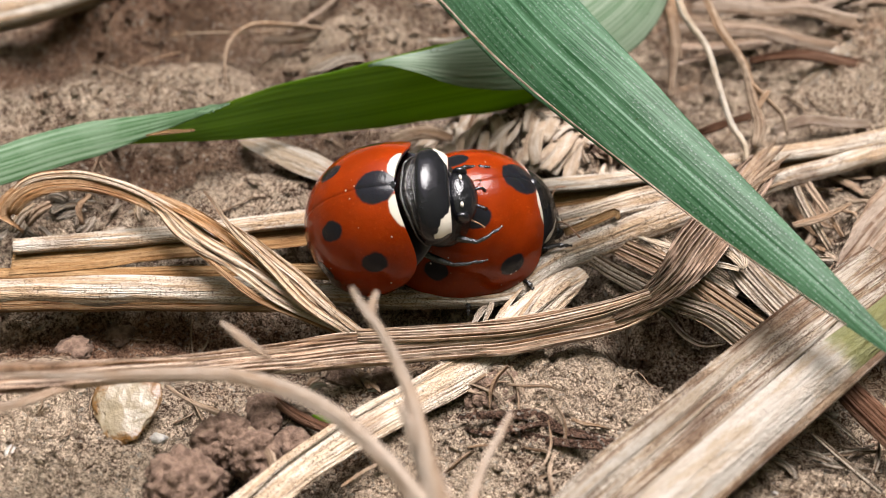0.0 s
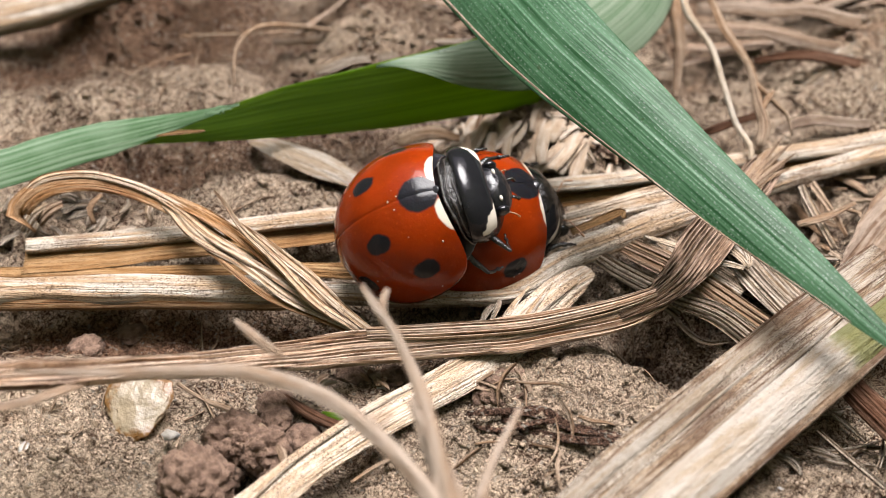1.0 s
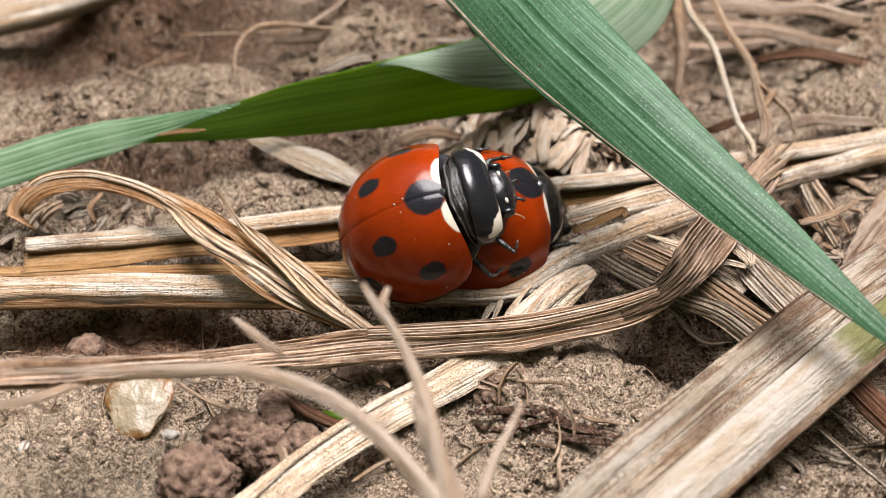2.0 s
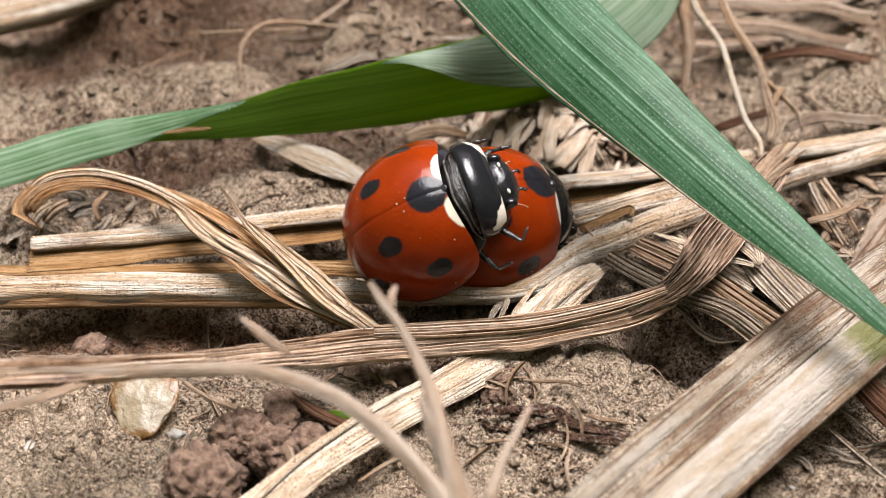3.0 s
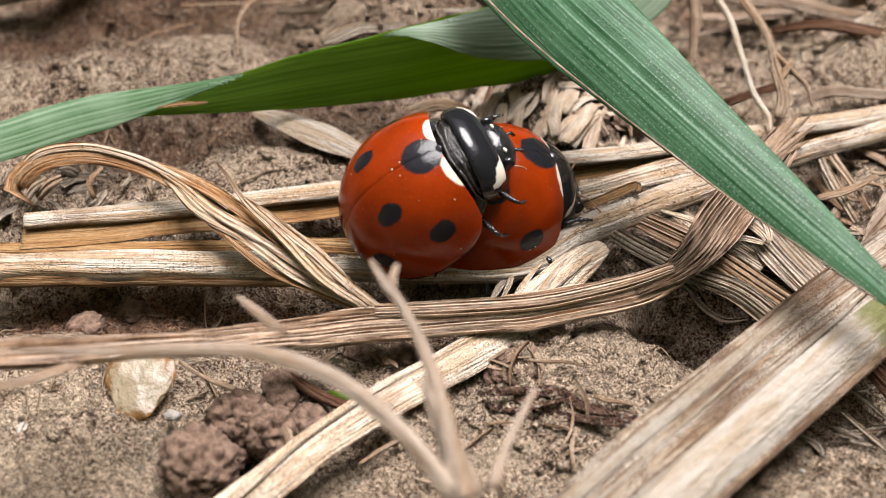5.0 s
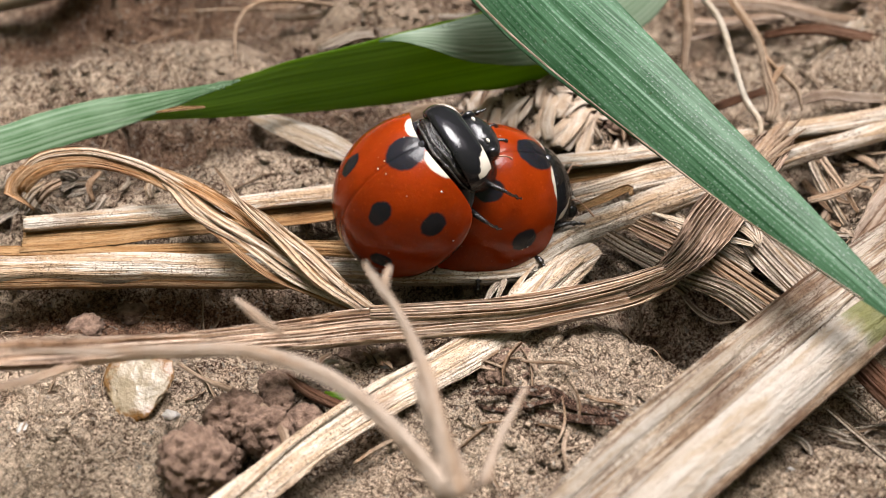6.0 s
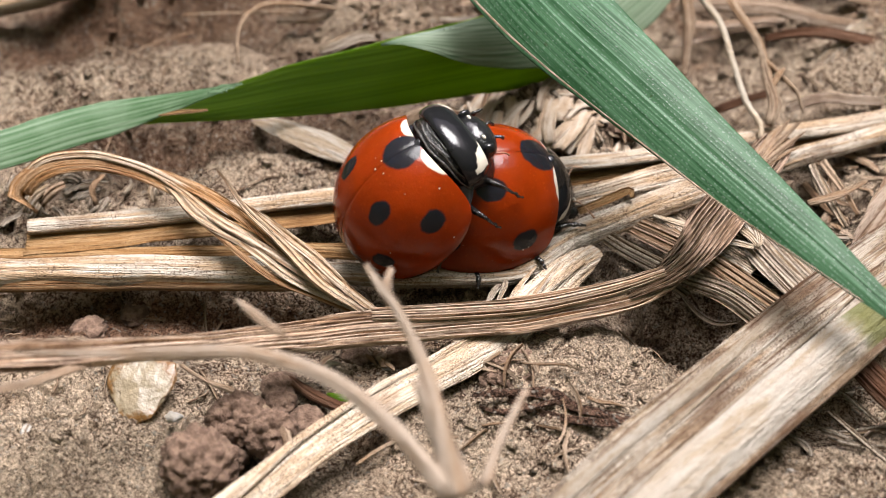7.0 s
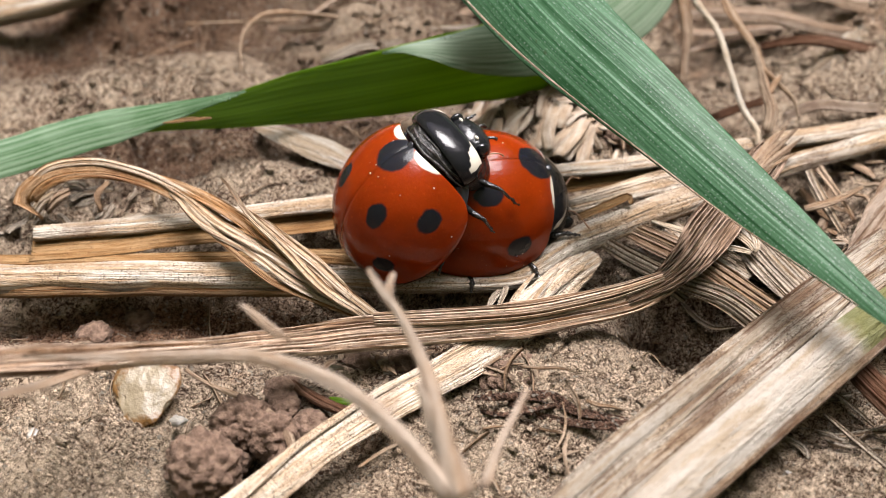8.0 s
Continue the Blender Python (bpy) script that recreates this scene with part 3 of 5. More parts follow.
# ---------------------------------------------------------------- straw
def build_straw():
    # split stem that lies under both beetles from end to end
    a = base("split_straw", "pale split straw stem with a golden inner face, lying on soil", "straw")
    part("rim", sweep("rim", [(-13.94, -0.95, 0.90, 0.30, 10), (-9.51, -0.42, 1.00, 0.33, 10), (-4.56, 0.24, 1.10, 0.34, 10), (-0.08, 1.44, 1.00, 0.31, 0), (4.20, 2.29, 0.90, 0.33, 0), (9.85, 3.48, 0.90, 0.38, 0), (16.74, 5.34, 0.80, 0.41, 0)],
                      tube(0.6, 9, 0.05), PALE, 0.03, 1), a, "whitish speckled outer rim")
    part("inner_face", sweep("inner_face", [(-14.02, -1.38, 0.72, 0.52, 5), (-12.10, -1.25, 0.76, 0.55, 5), (-9.37, -0.95, 0.80, 0.52, 5), (-7.19, -0.62, 0.80, 0.46, 5), (-5.35, -0.30, 0.80, 0.44, 5), (-3.89, 0.05, 0.75, 0.40, 8), (0.31, 1.32, 0.55, 0.35, 30), (4.21, 2.04, 0.55, 0.29, 30), (9.88, 3.29, 0.55, 0.28, 30), (16.77, 5.05, 0.45, 0.27, 30)],
                              flat(-0.15, 4, 0.03, 0.1), GOLD, 0.02, 2), a, "golden brown inner face")
    # long stem in front of it
    b = base("pale_straw", "round pale straw stem with mould specks on soil", "straw")
    part("stem", sweep("stem", [(-15.15, -2.62, 0.45, 0.48, 0), (-10.49, -2.57, 0.50, 0.50, 0), (-5.64, -2.59, 0.45, 0.49, 0), (-1.51, -2.77, 0.40, 0.36, 0), (1.72, -2.77, 0.40, 0.23, 0), (3.19, -2.26, 0.30, 0.07, 0)],
                       tube(0.9, 8, 0.05), PALE, 0.02, 3), b)
    # Amber strip that paints the shade along the stem's lower front.
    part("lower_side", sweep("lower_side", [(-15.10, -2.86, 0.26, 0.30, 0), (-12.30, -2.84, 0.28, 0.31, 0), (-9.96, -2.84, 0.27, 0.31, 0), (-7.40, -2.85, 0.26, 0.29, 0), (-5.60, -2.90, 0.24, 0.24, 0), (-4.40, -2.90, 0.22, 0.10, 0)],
                             tube(0.95, 6, 0.03), AMBER, 0.015, 14), b, "brown lower side, shade put into its colour")
    part("sheath", sweep("sheath", [(-15.34, -1.83, 0.60, 0.22, 8), (-10.07, -1.83, 0.60, 0.24, 8), (-5.73, -1.62, 0.55, 0.26, 8), (-2.62, -1.78, 0.50, 0.26, 30), (-0.43, -2.15, 0.50, 0.18, 30)],
                         flat(0.2, 3, 0.02, 0.08), GOLD, 0.02, 4), b, "golden loose leaf sheath")
    # stem that the lower beetle stands on
    c = base("bent_straw", "pale ribbed straw stem with split side, under the beetle", "straw")
    part("stem", sweep("stem", [(1.18, -2.88, 0.30, 0.25, 20), (2.46, -2.26, 0.45, 0.40, 20), (4.18, -0.86, 0.60, 0.52, 20), (6.32, 0.15, 0.70, 0.49, 20), (8.73, 1.26, 0.80, 0.42, 20), (11.92, 2.78, 0.80, 0.35, 20), (16.58, 4.66, 0.70, 0.35, 20)],
                       tube(0.7, 7, 0.08), PALE, 0.02, 5), c)
    part("strip", sweep("strip", [(3.80, 0.55, 0.75, 0.30, 20), (5.66, 1.20, 0.80, 0.38, 20), (7.68, 1.98, 0.80, 0.43, 20), (9.33, 2.60, 0.80, 0.39, 20)],
                        flat(0.15, 4, 0.05, 0.08), PALE, 0.02, 6), c, "whitish split strip")
    part("splinter", sweep("splinter", [(4.01, -0.31, 1.00, 0.13, 40), (4.97, 0.15, 1.10, 0.15, 40), (5.69, 0.37, 1.30, 0.13, 40), (5.77, 0.09, 1.25, 0.06, 40)],
                           flat(-0.2, 2, 0.02, 0.06), GOLD, 0, 7), c, "brown splinter")
    # looped dry leaf on the western side
    d = base("looped_dry_leaf", "curled tan dry grass leaf looping over the straw", "dry leaf")
    part("blade", sweep("blade", [(-14.08, 0.32, 0.50, 0.19, 40), (-14.55, 0.43, 1.20, 0.38, 40), (-13.69, 0.76, 1.90, 0.39, 30), (-12.10, 0.68, 2.30, 0.33, 20), (-10.52, 0.21, 2.35, 0.26, 20), (-8.96, -0.57, 2.15, 0.20, 18), (-7.36, -1.77, 2.00, 0.16, 18)],
                        flat(0.2, 4, 0.02, 0.07, 40), AMBER, 0.02, 8), d)
    part("pale_edge", sweep("pale_edge", [(-14.62, 0.62, 1.40, 0.06, 30), (-13.72, 0.98, 2.14, 0.16, 30), (-12.12, 0.88, 2.52, 0.15, 25), (-10.56, 0.38, 2.54, 0.14, 20), (-9.00, -0.42, 2.34, 0.12, 18), (-7.60, -1.45, 2.20, 0.06, 18)],
                            flat(0.25, 3, 0.02, 0.06, 24), CREAM, 0.02, 18), d, "cream upper edge")
    for k, (line, m) in enumerate((
            ([(-10.74, 0.44, 2.40, 0.07, 10), (-9.29, -0.35, 2.25, 0.13, 4), (-8.17, -1.61, 2.10, 0.20, 0), (-6.64, -2.71, 1.90, 0.24, 0), (-5.11, -4.01, 1.75, 0.24, 0), (-3.79, -4.73, 1.50, 0.17, 4), (-2.67, -5.24, 1.30, 0.07, 10)], CREAM),
            ([(-10.01, 0.09, 2.45, 0.05, 10), (-8.72, -0.75, 2.30, 0.11, 4), (-7.46, -1.94, 2.15, 0.16, 0), (-6.17, -2.82, 2.00, 0.19, -4), (-4.77, -3.97, 1.85, 0.20, -4), (-3.53, -4.83, 1.60, 0.17, 0), (-2.41, -5.48, 1.40, 0.08, 10)], CREAM),
            ([(-8.32, -1.55, 2.00, 0.04, 10), (-7.06, -2.81, 1.80, 0.09, 10), (-5.64, -4.01, 1.60, 0.12, 10), (-4.14, -4.72, 1.40, 0.08, 10), (-2.93, -5.19, 1.25, 0.03, 10)], AMBER))):
        part("strand", sweep("strand", line, flat(0.22, 4, 0.03, 0.07, 26, 0.03), m, 0.03, 160 + k), d, "cream ribbed strand of the leaf")
    part("edge_fold", sweep("edge_fold", [(-10.87, 0.68, 2.35, 0.04, 10), (-9.77, 0.15, 2.40, 0.13, 5), (-8.37, -0.64, 2.35, 0.20, 0), (-7.08, -1.68, 2.30, 0.21, 0), (-6.06, -2.63, 2.20, 0.16, 0), (-5.04, -3.63, 2.00, 0.05, 5)],
                            flat(-0.2, 3, 0.05, 0.06, 26, 0.04), AMBER, 0.02, 9), d, "amber brown folded edge")
    part("torn_fibre", sweep("torn_fibre", [(-7.59, -0.46, 2.90, 0.03, 10), (-7.17, -1.07, 2.85, 0.07, 10), (-6.67, -1.82, 2.70, 0.09, 8), (-5.99, -2.65, 2.55, 0.12, 4), (-5.20, -3.50, 2.30, 0.15, 0), (-3.87, -4.85, 2.00, 0.15, 0), (-2.75, -5.63, 1.70, 0.07, 10)],
                             flat(0.15, 3, 0.04, 0.06, 24, 0.08), CREAM, 0.03, 10), d, "torn speckled fibre")
    part("torn_fibre", sweep("torn_fibre", [(-6.82, -1.47, 2.40, 0.04, 10), (-5.84, -2.32, 2.35, 0.16, 4), (-4.82, -3.39, 2.20, 0.26, 0), (-3.63, -4.51, 1.95, 0.22, 0), (-2.70, -5.30, 1.70, 0.12, 5), (-2.14, -5.71, 1.50, 0.05, 10)],
                             flat(0.2, 4, 0.06, 0.06, 30, 0.08), CREAM, 0.03, 17), d, "torn speckled fibre")
    # long grooved leaf across the foreground
    e = base("long_dry_leaf", "long grooved brown dry grass leaf bent upwards at one end", "dry leaf")
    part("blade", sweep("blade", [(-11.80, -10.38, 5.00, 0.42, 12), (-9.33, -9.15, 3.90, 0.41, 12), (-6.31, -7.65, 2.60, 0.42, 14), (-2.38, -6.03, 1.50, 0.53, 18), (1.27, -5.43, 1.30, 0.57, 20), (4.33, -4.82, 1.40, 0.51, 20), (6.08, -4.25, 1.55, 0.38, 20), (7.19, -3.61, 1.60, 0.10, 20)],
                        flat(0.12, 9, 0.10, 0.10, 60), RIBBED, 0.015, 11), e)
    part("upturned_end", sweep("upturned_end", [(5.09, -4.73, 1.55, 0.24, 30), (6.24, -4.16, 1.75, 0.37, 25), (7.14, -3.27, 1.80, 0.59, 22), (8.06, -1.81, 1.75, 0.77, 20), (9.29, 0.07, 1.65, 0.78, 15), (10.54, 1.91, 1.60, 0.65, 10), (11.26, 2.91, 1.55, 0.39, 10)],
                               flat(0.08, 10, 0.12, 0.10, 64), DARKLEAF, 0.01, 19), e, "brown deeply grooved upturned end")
    part("upper_fold", sweep("upper_fold", [(-2.51, -5.72, 1.70, 0.20, 30), (-0.40, -5.48, 1.60, 0.25, 30), (1.94, -5.25, 1.60, 0.23, 30), (4.32, -4.74, 1.70, 0.22, 30), (6.23, -4.12, 1.90, 0.17, 30)],
                             flat(0.3, 4, 0.08, 0.08), RIBBED, 0.01, 12), e, "folded upper edge")
    for k, (p1, p2) in enumerate((((10.82, 2.15, 1.90), (11.78, 3.01, 2.20)), ((10.68, 2.34, 1.80), (11.46, 3.34, 2.00)), ((10.82, 1.84, 1.80), (11.91, 2.77, 1.90)), ((10.47, 2.21, 1.80), (11.00, 2.96, 2.00)), ((10.68, 1.60, 1.70), (11.58, 2.15, 1.70)), ((10.51, 1.90, 1.90), (11.06, 2.39, 2.10)))):
        part("frayed_fibre", sweep("frayed_fibre", [(9.53, 0.53, 1.75, 0.16, 15), (*p1, 0.13, 20), (*p2, 0.02, 30)], flat(0.2, 2, 0.02, 0.04, 12), ROOT, 0.0, 13 + k), e, "frayed brown fibre")
    # stem running down to the near edge
    w = base("weathered_straw", "greyish weathered straw stem lying under the leaves", "straw")
    part("stem", sweep("stem", [(-6.60, -13.10, 1.15, 0.60, 15), (-5.62, -11.92, 1.10, 0.59, 15), (-4.03, -10.16, 1.00, 0.55, 15), (-2.28, -8.55, 0.90, 0.57, 15), (-0.39, -7.07, 0.80, 0.56, 15), (1.29, -5.55, 0.60, 0.58, 15), (2.56, -3.88, 0.50, 0.67, 15), (3.61, -2.54, 0.50, 0.65, 10), (4.50, -1.62, 0.45, 0.29, 10)],
                       flat(0.30, 9, 0.010, 0.12, 64), BLEACHED, 0.02, 20), w)
    part("raised_edge", sweep("raised_edge", [(-6.45, -12.75, 1.42, 0.13, 0), (-5.37, -11.39, 1.35, 0.13, 0), (-4.19, -9.86, 1.25, 0.14, 0), (-2.60, -8.31, 1.15, 0.13, 0), (-0.80, -6.86, 1.00, 0.13, 0), (0.95, -5.37, 0.80, 0.10, 0)], tube(0.7, 4, 0.05, 12), BLEACHED, 0.01, 25), w, "pale raised edge")
    for k, (p0, p1, p2) in enumerate((((1.34, -4.85, 0.70), (1.76, -3.88, 0.70), (2.53, -2.57, 0.60)), ((1.80, -5.32, 0.70), (2.72, -3.93, 0.75), (4.06, -2.36, 0.70)), ((1.98, -5.04, 0.80), (2.46, -3.88, 0.80), (3.25, -2.47, 0.70)),
                                      ((1.24, -3.95, 0.40), (1.49, -3.31, 0.50), (1.58, -2.77, 0.40)), ((0.84, -3.98, 0.30), (1.17, -3.38, 0.40), (1.46, -3.03, 0.35)))):
        part("fibre", sweep("fibre", [(*p0, 0.05, 20), (*p1, 0.10, 20), (*p2, 0.04, 20)], flat(0.3, 2, 0.02, 0.05, 12), PALE, 0.02, 26 + k), w, "frayed whitish fibre")
    # broad stem in the near corner
    g = base("broad_straw", "broad pale hollow straw stem with brown stains, close up", "straw")
    part("stem", sweep("stem", [(2.98, -13.56, 2.00, 1.27, 12), (4.87, -11.55, 2.00, 1.33, 12), (7.98, -8.67, 2.00, 1.36, 12), (10.88, -6.05, 2.00, 1.37, 12), (14.11, -3.27, 1.90, 1.42, 12)],
                       flat(0.06, 6, 0.045, 0.25, 60, 0.0), STAINED, 0.0, 21), g)
    part("smooth_side", sweep("smooth_side", [(13.81, -4.51, 2.01, 0.50, -25), (12.68, -5.61, 2.06, 0.54, -25), (11.84, -6.35, 2.06, 0.60, -25), (10.43, -7.60, 2.06, 0.66, -25), (8.17, -9.69, 2.06, 0.66, -25), (5.77, -11.93, 2.06, 0.63, -25), (3.97, -13.68, 2.06, 0.57, -25)],
                              flat(0.35, 2, 0.02, 0.12, 30, 0.0), NODED, 0.0, 22), g, "smooth whitish side with a yellow-green node")
    part("outer_edge", sweep("outer_edge", [(4.66, -13.88, 2.00, 0.12, 0), (6.50, -12.22, 2.00, 0.13, 0), (8.91, -10.00, 2.00, 0.14, 0), (11.16, -7.97, 2.00, 0.13, 0), (12.73, -6.50, 1.95, 0.11, 0)], tube(0.8, 4, 0.05, 14), STAINED, 0.0, 24), g, "tan rounded lower edge")
    for k, (p0, p1, p2, p3) in enumerate((((3.17, -12.66, 2.16, 0.06), (5.74, -10.16, 2.16, 0.06), (8.64, -7.35, 2.16, 0.06), (11.94, -4.14, 2.11, 0.05)), ((3.88, -12.85, 2.18, 0.06), (6.19, -10.65, 2.18, 0.06), (9.05, -7.85, 2.16, 0.06), (12.14, -4.86, 2.11, 0.05)), ((3.07, -12.15, 2.16, 0.04), (5.16, -10.09, 2.16, 0.04), (8.01, -7.35, 2.16, 0.05), (11.05, -4.34, 2.11, 0.03)))):
        part("vein", sweep("vein", [(*p0, 0), (*p1, 0), (*p2, 0), (*p3, 0)], tube(0.8, 3, 0.05, 8), SMOOTH, 0.015, 150 + k), g, "pale raised vein")
    part("edge_ridge", sweep("edge_ridge", [(2.02, -13.12, 2.16, 0.21, 0), (4.80, -10.47, 2.16, 0.21, 0), (7.78, -7.58, 2.16, 0.20, 0), (11.01, -4.38, 2.06, 0.20, 0)],
                             tube(0.8, 5, 0.05), SMOOTH, 0.0, 23), g, "rounded pale edge")
    # grooved leaves heaped under the green blade
    heap = (
        ([(4.74, -0.86, 0.50, 0.22, 20), (5.73, -1.99, 0.60, 0.29, 20), (7.01, -3.13, 0.70, 0.35, 20), (8.31, -3.88, 0.70, 0.42, 20), (9.37, -4.94, 0.50, 0.41, 20)], GREY),
        ([(5.55, -0.19, 0.50, 0.34, 20), (7.20, -1.73, 0.70, 0.44, 20), (8.71, -3.49, 0.80, 0.42, 20), (10.04, -4.85, 0.70, 0.38, 20)], LEAFY),
        ([(9.53, 0.04, 0.50, 0.75, 0), (10.22, -2.10, 0.70, 0.94, 0), (11.02, -3.53, 0.60, 0.88, 0)], GREY),
        ([(6.94, 0.26, 0.30, 0.30, 20), (8.22, -1.24, 0.40, 0.37, 20), (9.43, -2.67, 0.50, 0.32, 20)], PALE),
        ([(5.12, -1.03, 0.20, 0.19, 20), (6.27, -2.36, 0.20, 0.22, 20), (7.19, -3.48, 0.30, 0.14, 20)], GREY),
    )
    for k, (rows, m) in enumerate(heap):
        single("dry_leaf_scrap", rows, flat(0.1, 6, 0.05, 0.08, 36), m, "grooved grey-brown scrap of dry leaf in a heap", "dry leaf", 0.02, 30 + k, "heap of dry leaves")
    single("broad_dry_leaf", [(12.70, -2.30, 0.60, 0.42, 10), (13.75, -1.35, 1.20, 0.80, 10), (15.10, 0.15, 1.60, 1.10, 10), (17.00, 2.24, 1.60, 1.16, 10)], flat(0.25, 4, 0.06, 0.1, 40, 0.04), RUST, "broad speckled tan dry leaf beside a hollow", "dry leaf", 0.04, 43)
    curl = base("white_curl", "whitish curled strips of dry grass leaf", "dry grass")
    for k, rows in enumerate((
            [(8.98, 0.21, 1.00, 0.05, 15), (9.39, -0.56, 1.10, 0.11, 15), (9.59, -1.34, 1.20, 0.12, 15), (9.59, -2.04, 1.20, 0.10, 15), (9.45, -2.19, 1.10, 0.05, 15)],
            [(8.46, -0.44, 0.90, 0.05, 15), (9.02, -1.17, 1.05, 0.13, 15), (9.35, -1.77, 1.15, 0.12, 15), (9.48, -2.14, 1.15, 0.08, 15)],
            [(7.72, -1.27, 0.80, 0.05, 15), (8.25, -1.71, 0.95, 0.11, 15), (8.89, -1.93, 1.05, 0.12, 15), (9.38, -2.19, 1.10, 0.08, 15)],
            [(8.79, 0.13, 0.90, 0.05, 15), (9.18, -0.78, 1.00, 0.14, 15), (9.45, -1.77, 1.10, 0.08, 15)],
            [(6.42, -0.42, 0.90, 0.05, 0), (7.20, -0.85, 0.95, 0.12, 0), (7.96, -1.25, 0.95, 0.06, 0)])):
        part("strip", sweep("strip", rows, flat(0.3, 2, 0.03, 0.06, 16), WHITE_ROOT, 0.0, 36 + k), curl)
    # stems beyond the near corner
    single("dark_straw", [(11.32, -6.01, 0.70, 0.33, 20), (11.94, -7.46, 0.80, 0.42, 20), (12.80, -9.07, 0.80, 0.44, 20)], flat(0.2, 4, 0.05, 0.1), BROWN, "shaded brown straw beside the broad stem", "straw", 0, 37)
    single("thin_straw", [(10.57, -8.25, 0.30, 0.08, 0), (11.20, -9.46, 0.50, 0.09, 0), (11.93, -10.35, 0.40, 0.09, 0)], tube(0.8, 4, 0.05, 10), GREY, "thin dry stalk on dark soil", "straw", 0, 38)
    # far stems
    single("far_straw", [(-19.64, 12.29, 1.20, 0.82, 20), (-16.71, 13.43, 1.30, 0.83, 20), (-13.40, 15.52, 1.40, 0.81, 20)], tube(0.7, 5, 0.05), PALE, "pale straw lying far behind", "straw", 0, 39)
    single("far_straw", [(13.12, 8.14, -0.40, 0.22, 20), (14.31, 8.93, 0.50, 0.44, 20), (16.10, 10.46, 1.00, 0.58, 20), (18.55, 12.29, 1.20, 0.59, 20)], flat(0.5, 3, 0.04, 0.2, 20), GREY, "blurred greyish stalk far behind", "straw", 0.03, 40)
    single("far_straw", [(15.02, 6.52, -0.40, 0.26, 20), (16.02, 8.08, 0.70, 0.34, 20), (18.23, 10.94, 1.00, 0.40, 20)], flat(0.5, 3, 0.04, 0.2, 20), GREY, "blurred greyish stalk far behind", "straw", 0.03, 41)
    single("far_dry_leaf", [(-7.29, 5.56, 0.50, 0.25, 5), (-6.00, 4.34, 0.75, 0.50, 5), (-4.73, 3.58, 0.75, 0.58, 5), (-3.30, 2.90, 0.50, 0.30, 5)], flat(0.25, 2, 0.02, 0.07), SMOOTH, "blurred pale brown dry leaf behind the beetles", "dry leaf", 0.05, 42)
    husk = (
        [(0.74, 5.19, 0.90, 0.12, 20), (0.59, 4.31, 0.80, 0.18, 20), (0.44, 3.33, 0.60, 0.20, 20)],
        [(1.52, 5.19, 1.00, 0.20, 20), (1.33, 4.18, 0.90, 0.28, 20), (1.11, 3.20, 0.70, 0.30, 20)],
        [(3.37, 7.39, 1.60, 0.06, 20), (2.79, 6.45, 1.30, 0.16, 20), (2.23, 5.15, 1.10, 0.20, 20), (1.97, 3.55, 0.80, 0.20, 20)],
        [(4.04, 6.11, 0.90, 0.20, 20), (3.25, 4.91, 0.90, 0.35, 20), (2.48, 3.51, 0.70, 0.30, 20)],
        [(4.81, 5.20, 0.80, 0.20, 20), (4.12, 4.19, 0.80, 0.30, 20), (3.55, 3.19, 0.70, 0.25, 20)],
    )
    for k, rows in enumerate(husk):
        single("pale_husk", rows, flat(0.3, 4, 0.05, 0.1, 30, 0.05), HUSK, "pale torn husk of dry grass leaning on soil", "dry leaf", 0.05, 170 + k, "torn husks")
    fibres = (
        ((2.51, 5.59, 0.30), (2.95, 6.52, 0.90), (3.51, 7.81, 1.40), 0.17), ((0.74, 5.11, 0.20), (1.07, 6.19, 0.50), (1.29, 7.02, 0.80), 0.2),
        ((1.35, 4.91, 0.30), (1.83, 5.84, 0.50), (2.56, 7.16, 0.70), 0.15), ((4.12, 8.09, 0.30), (4.59, 5.88, 0.60), (5.18, 4.12, 0.40), 0.18),
        ((3.33, 7.36, 0.30), (4.15, 5.50, 0.50), (5.32, 4.79, 0.60), 0.13), ((1.96, 4.65, 0.30), (3.18, 4.72, 0.50), (4.56, 3.99, 0.50), 0.12),
        ((4.57, 6.82, 0.30), (5.54, 6.02, 0.50), (6.65, 4.62, 0.40), 0.13), ((5.79, 7.36, 0.30), (6.03, 5.67, 0.50), (5.99, 4.12, 0.40), 0.1),
        ((11.59, -0.02, 1.00), (12.43, 0.15, 1.20), (13.74, 1.14, 1.00), 0.13), ((12.22, 2.35, 0.80), (12.38, 0.84, 0.80), (12.70, -0.75, 0.70), 0.18),
        ((12.74, 3.22, 0.60), (12.81, 1.86, 0.70), (13.20, -0.19, 0.70), 0.13), ((-1.95, 5.59, 0.30), (-0.81, 5.84, 0.50), (0.33, 5.63, 0.40), 0.3),
        ((-14.57, 0.55, 0.30), (-14.34, 1.08, 0.60), (-13.87, 1.44, 0.80), 0.2), ((-14.20, 0.99, 0.30), (-13.76, 1.11, 0.70), (-13.27, 1.26, 0.90), 0.24), ((-12.19, 0.96, 0.20), (-12.35, 1.26, 0.70), (-12.04, 1.77, 0.90), 0.12),
        ((-10.33, 1.22, 0.10), (-10.42, 1.46, 0.40), (-10.33, 2.10, 0.50), 0.15),
    )
    for k, (p0, p1, p2, w) in enumerate(fibres):
        single("straw_scrap", [(*p0, w * 0.8, 20), (*p1, w, 20), (*p2, w * 0.5, 20)], flat(0.25, 3, 0.03, 0.07, 16), (GREY, LEAFY, ROOT)[k % 3],
               "short scrap of dry straw lying on soil", "straw", 0.03, 90 + k, "straw scraps")
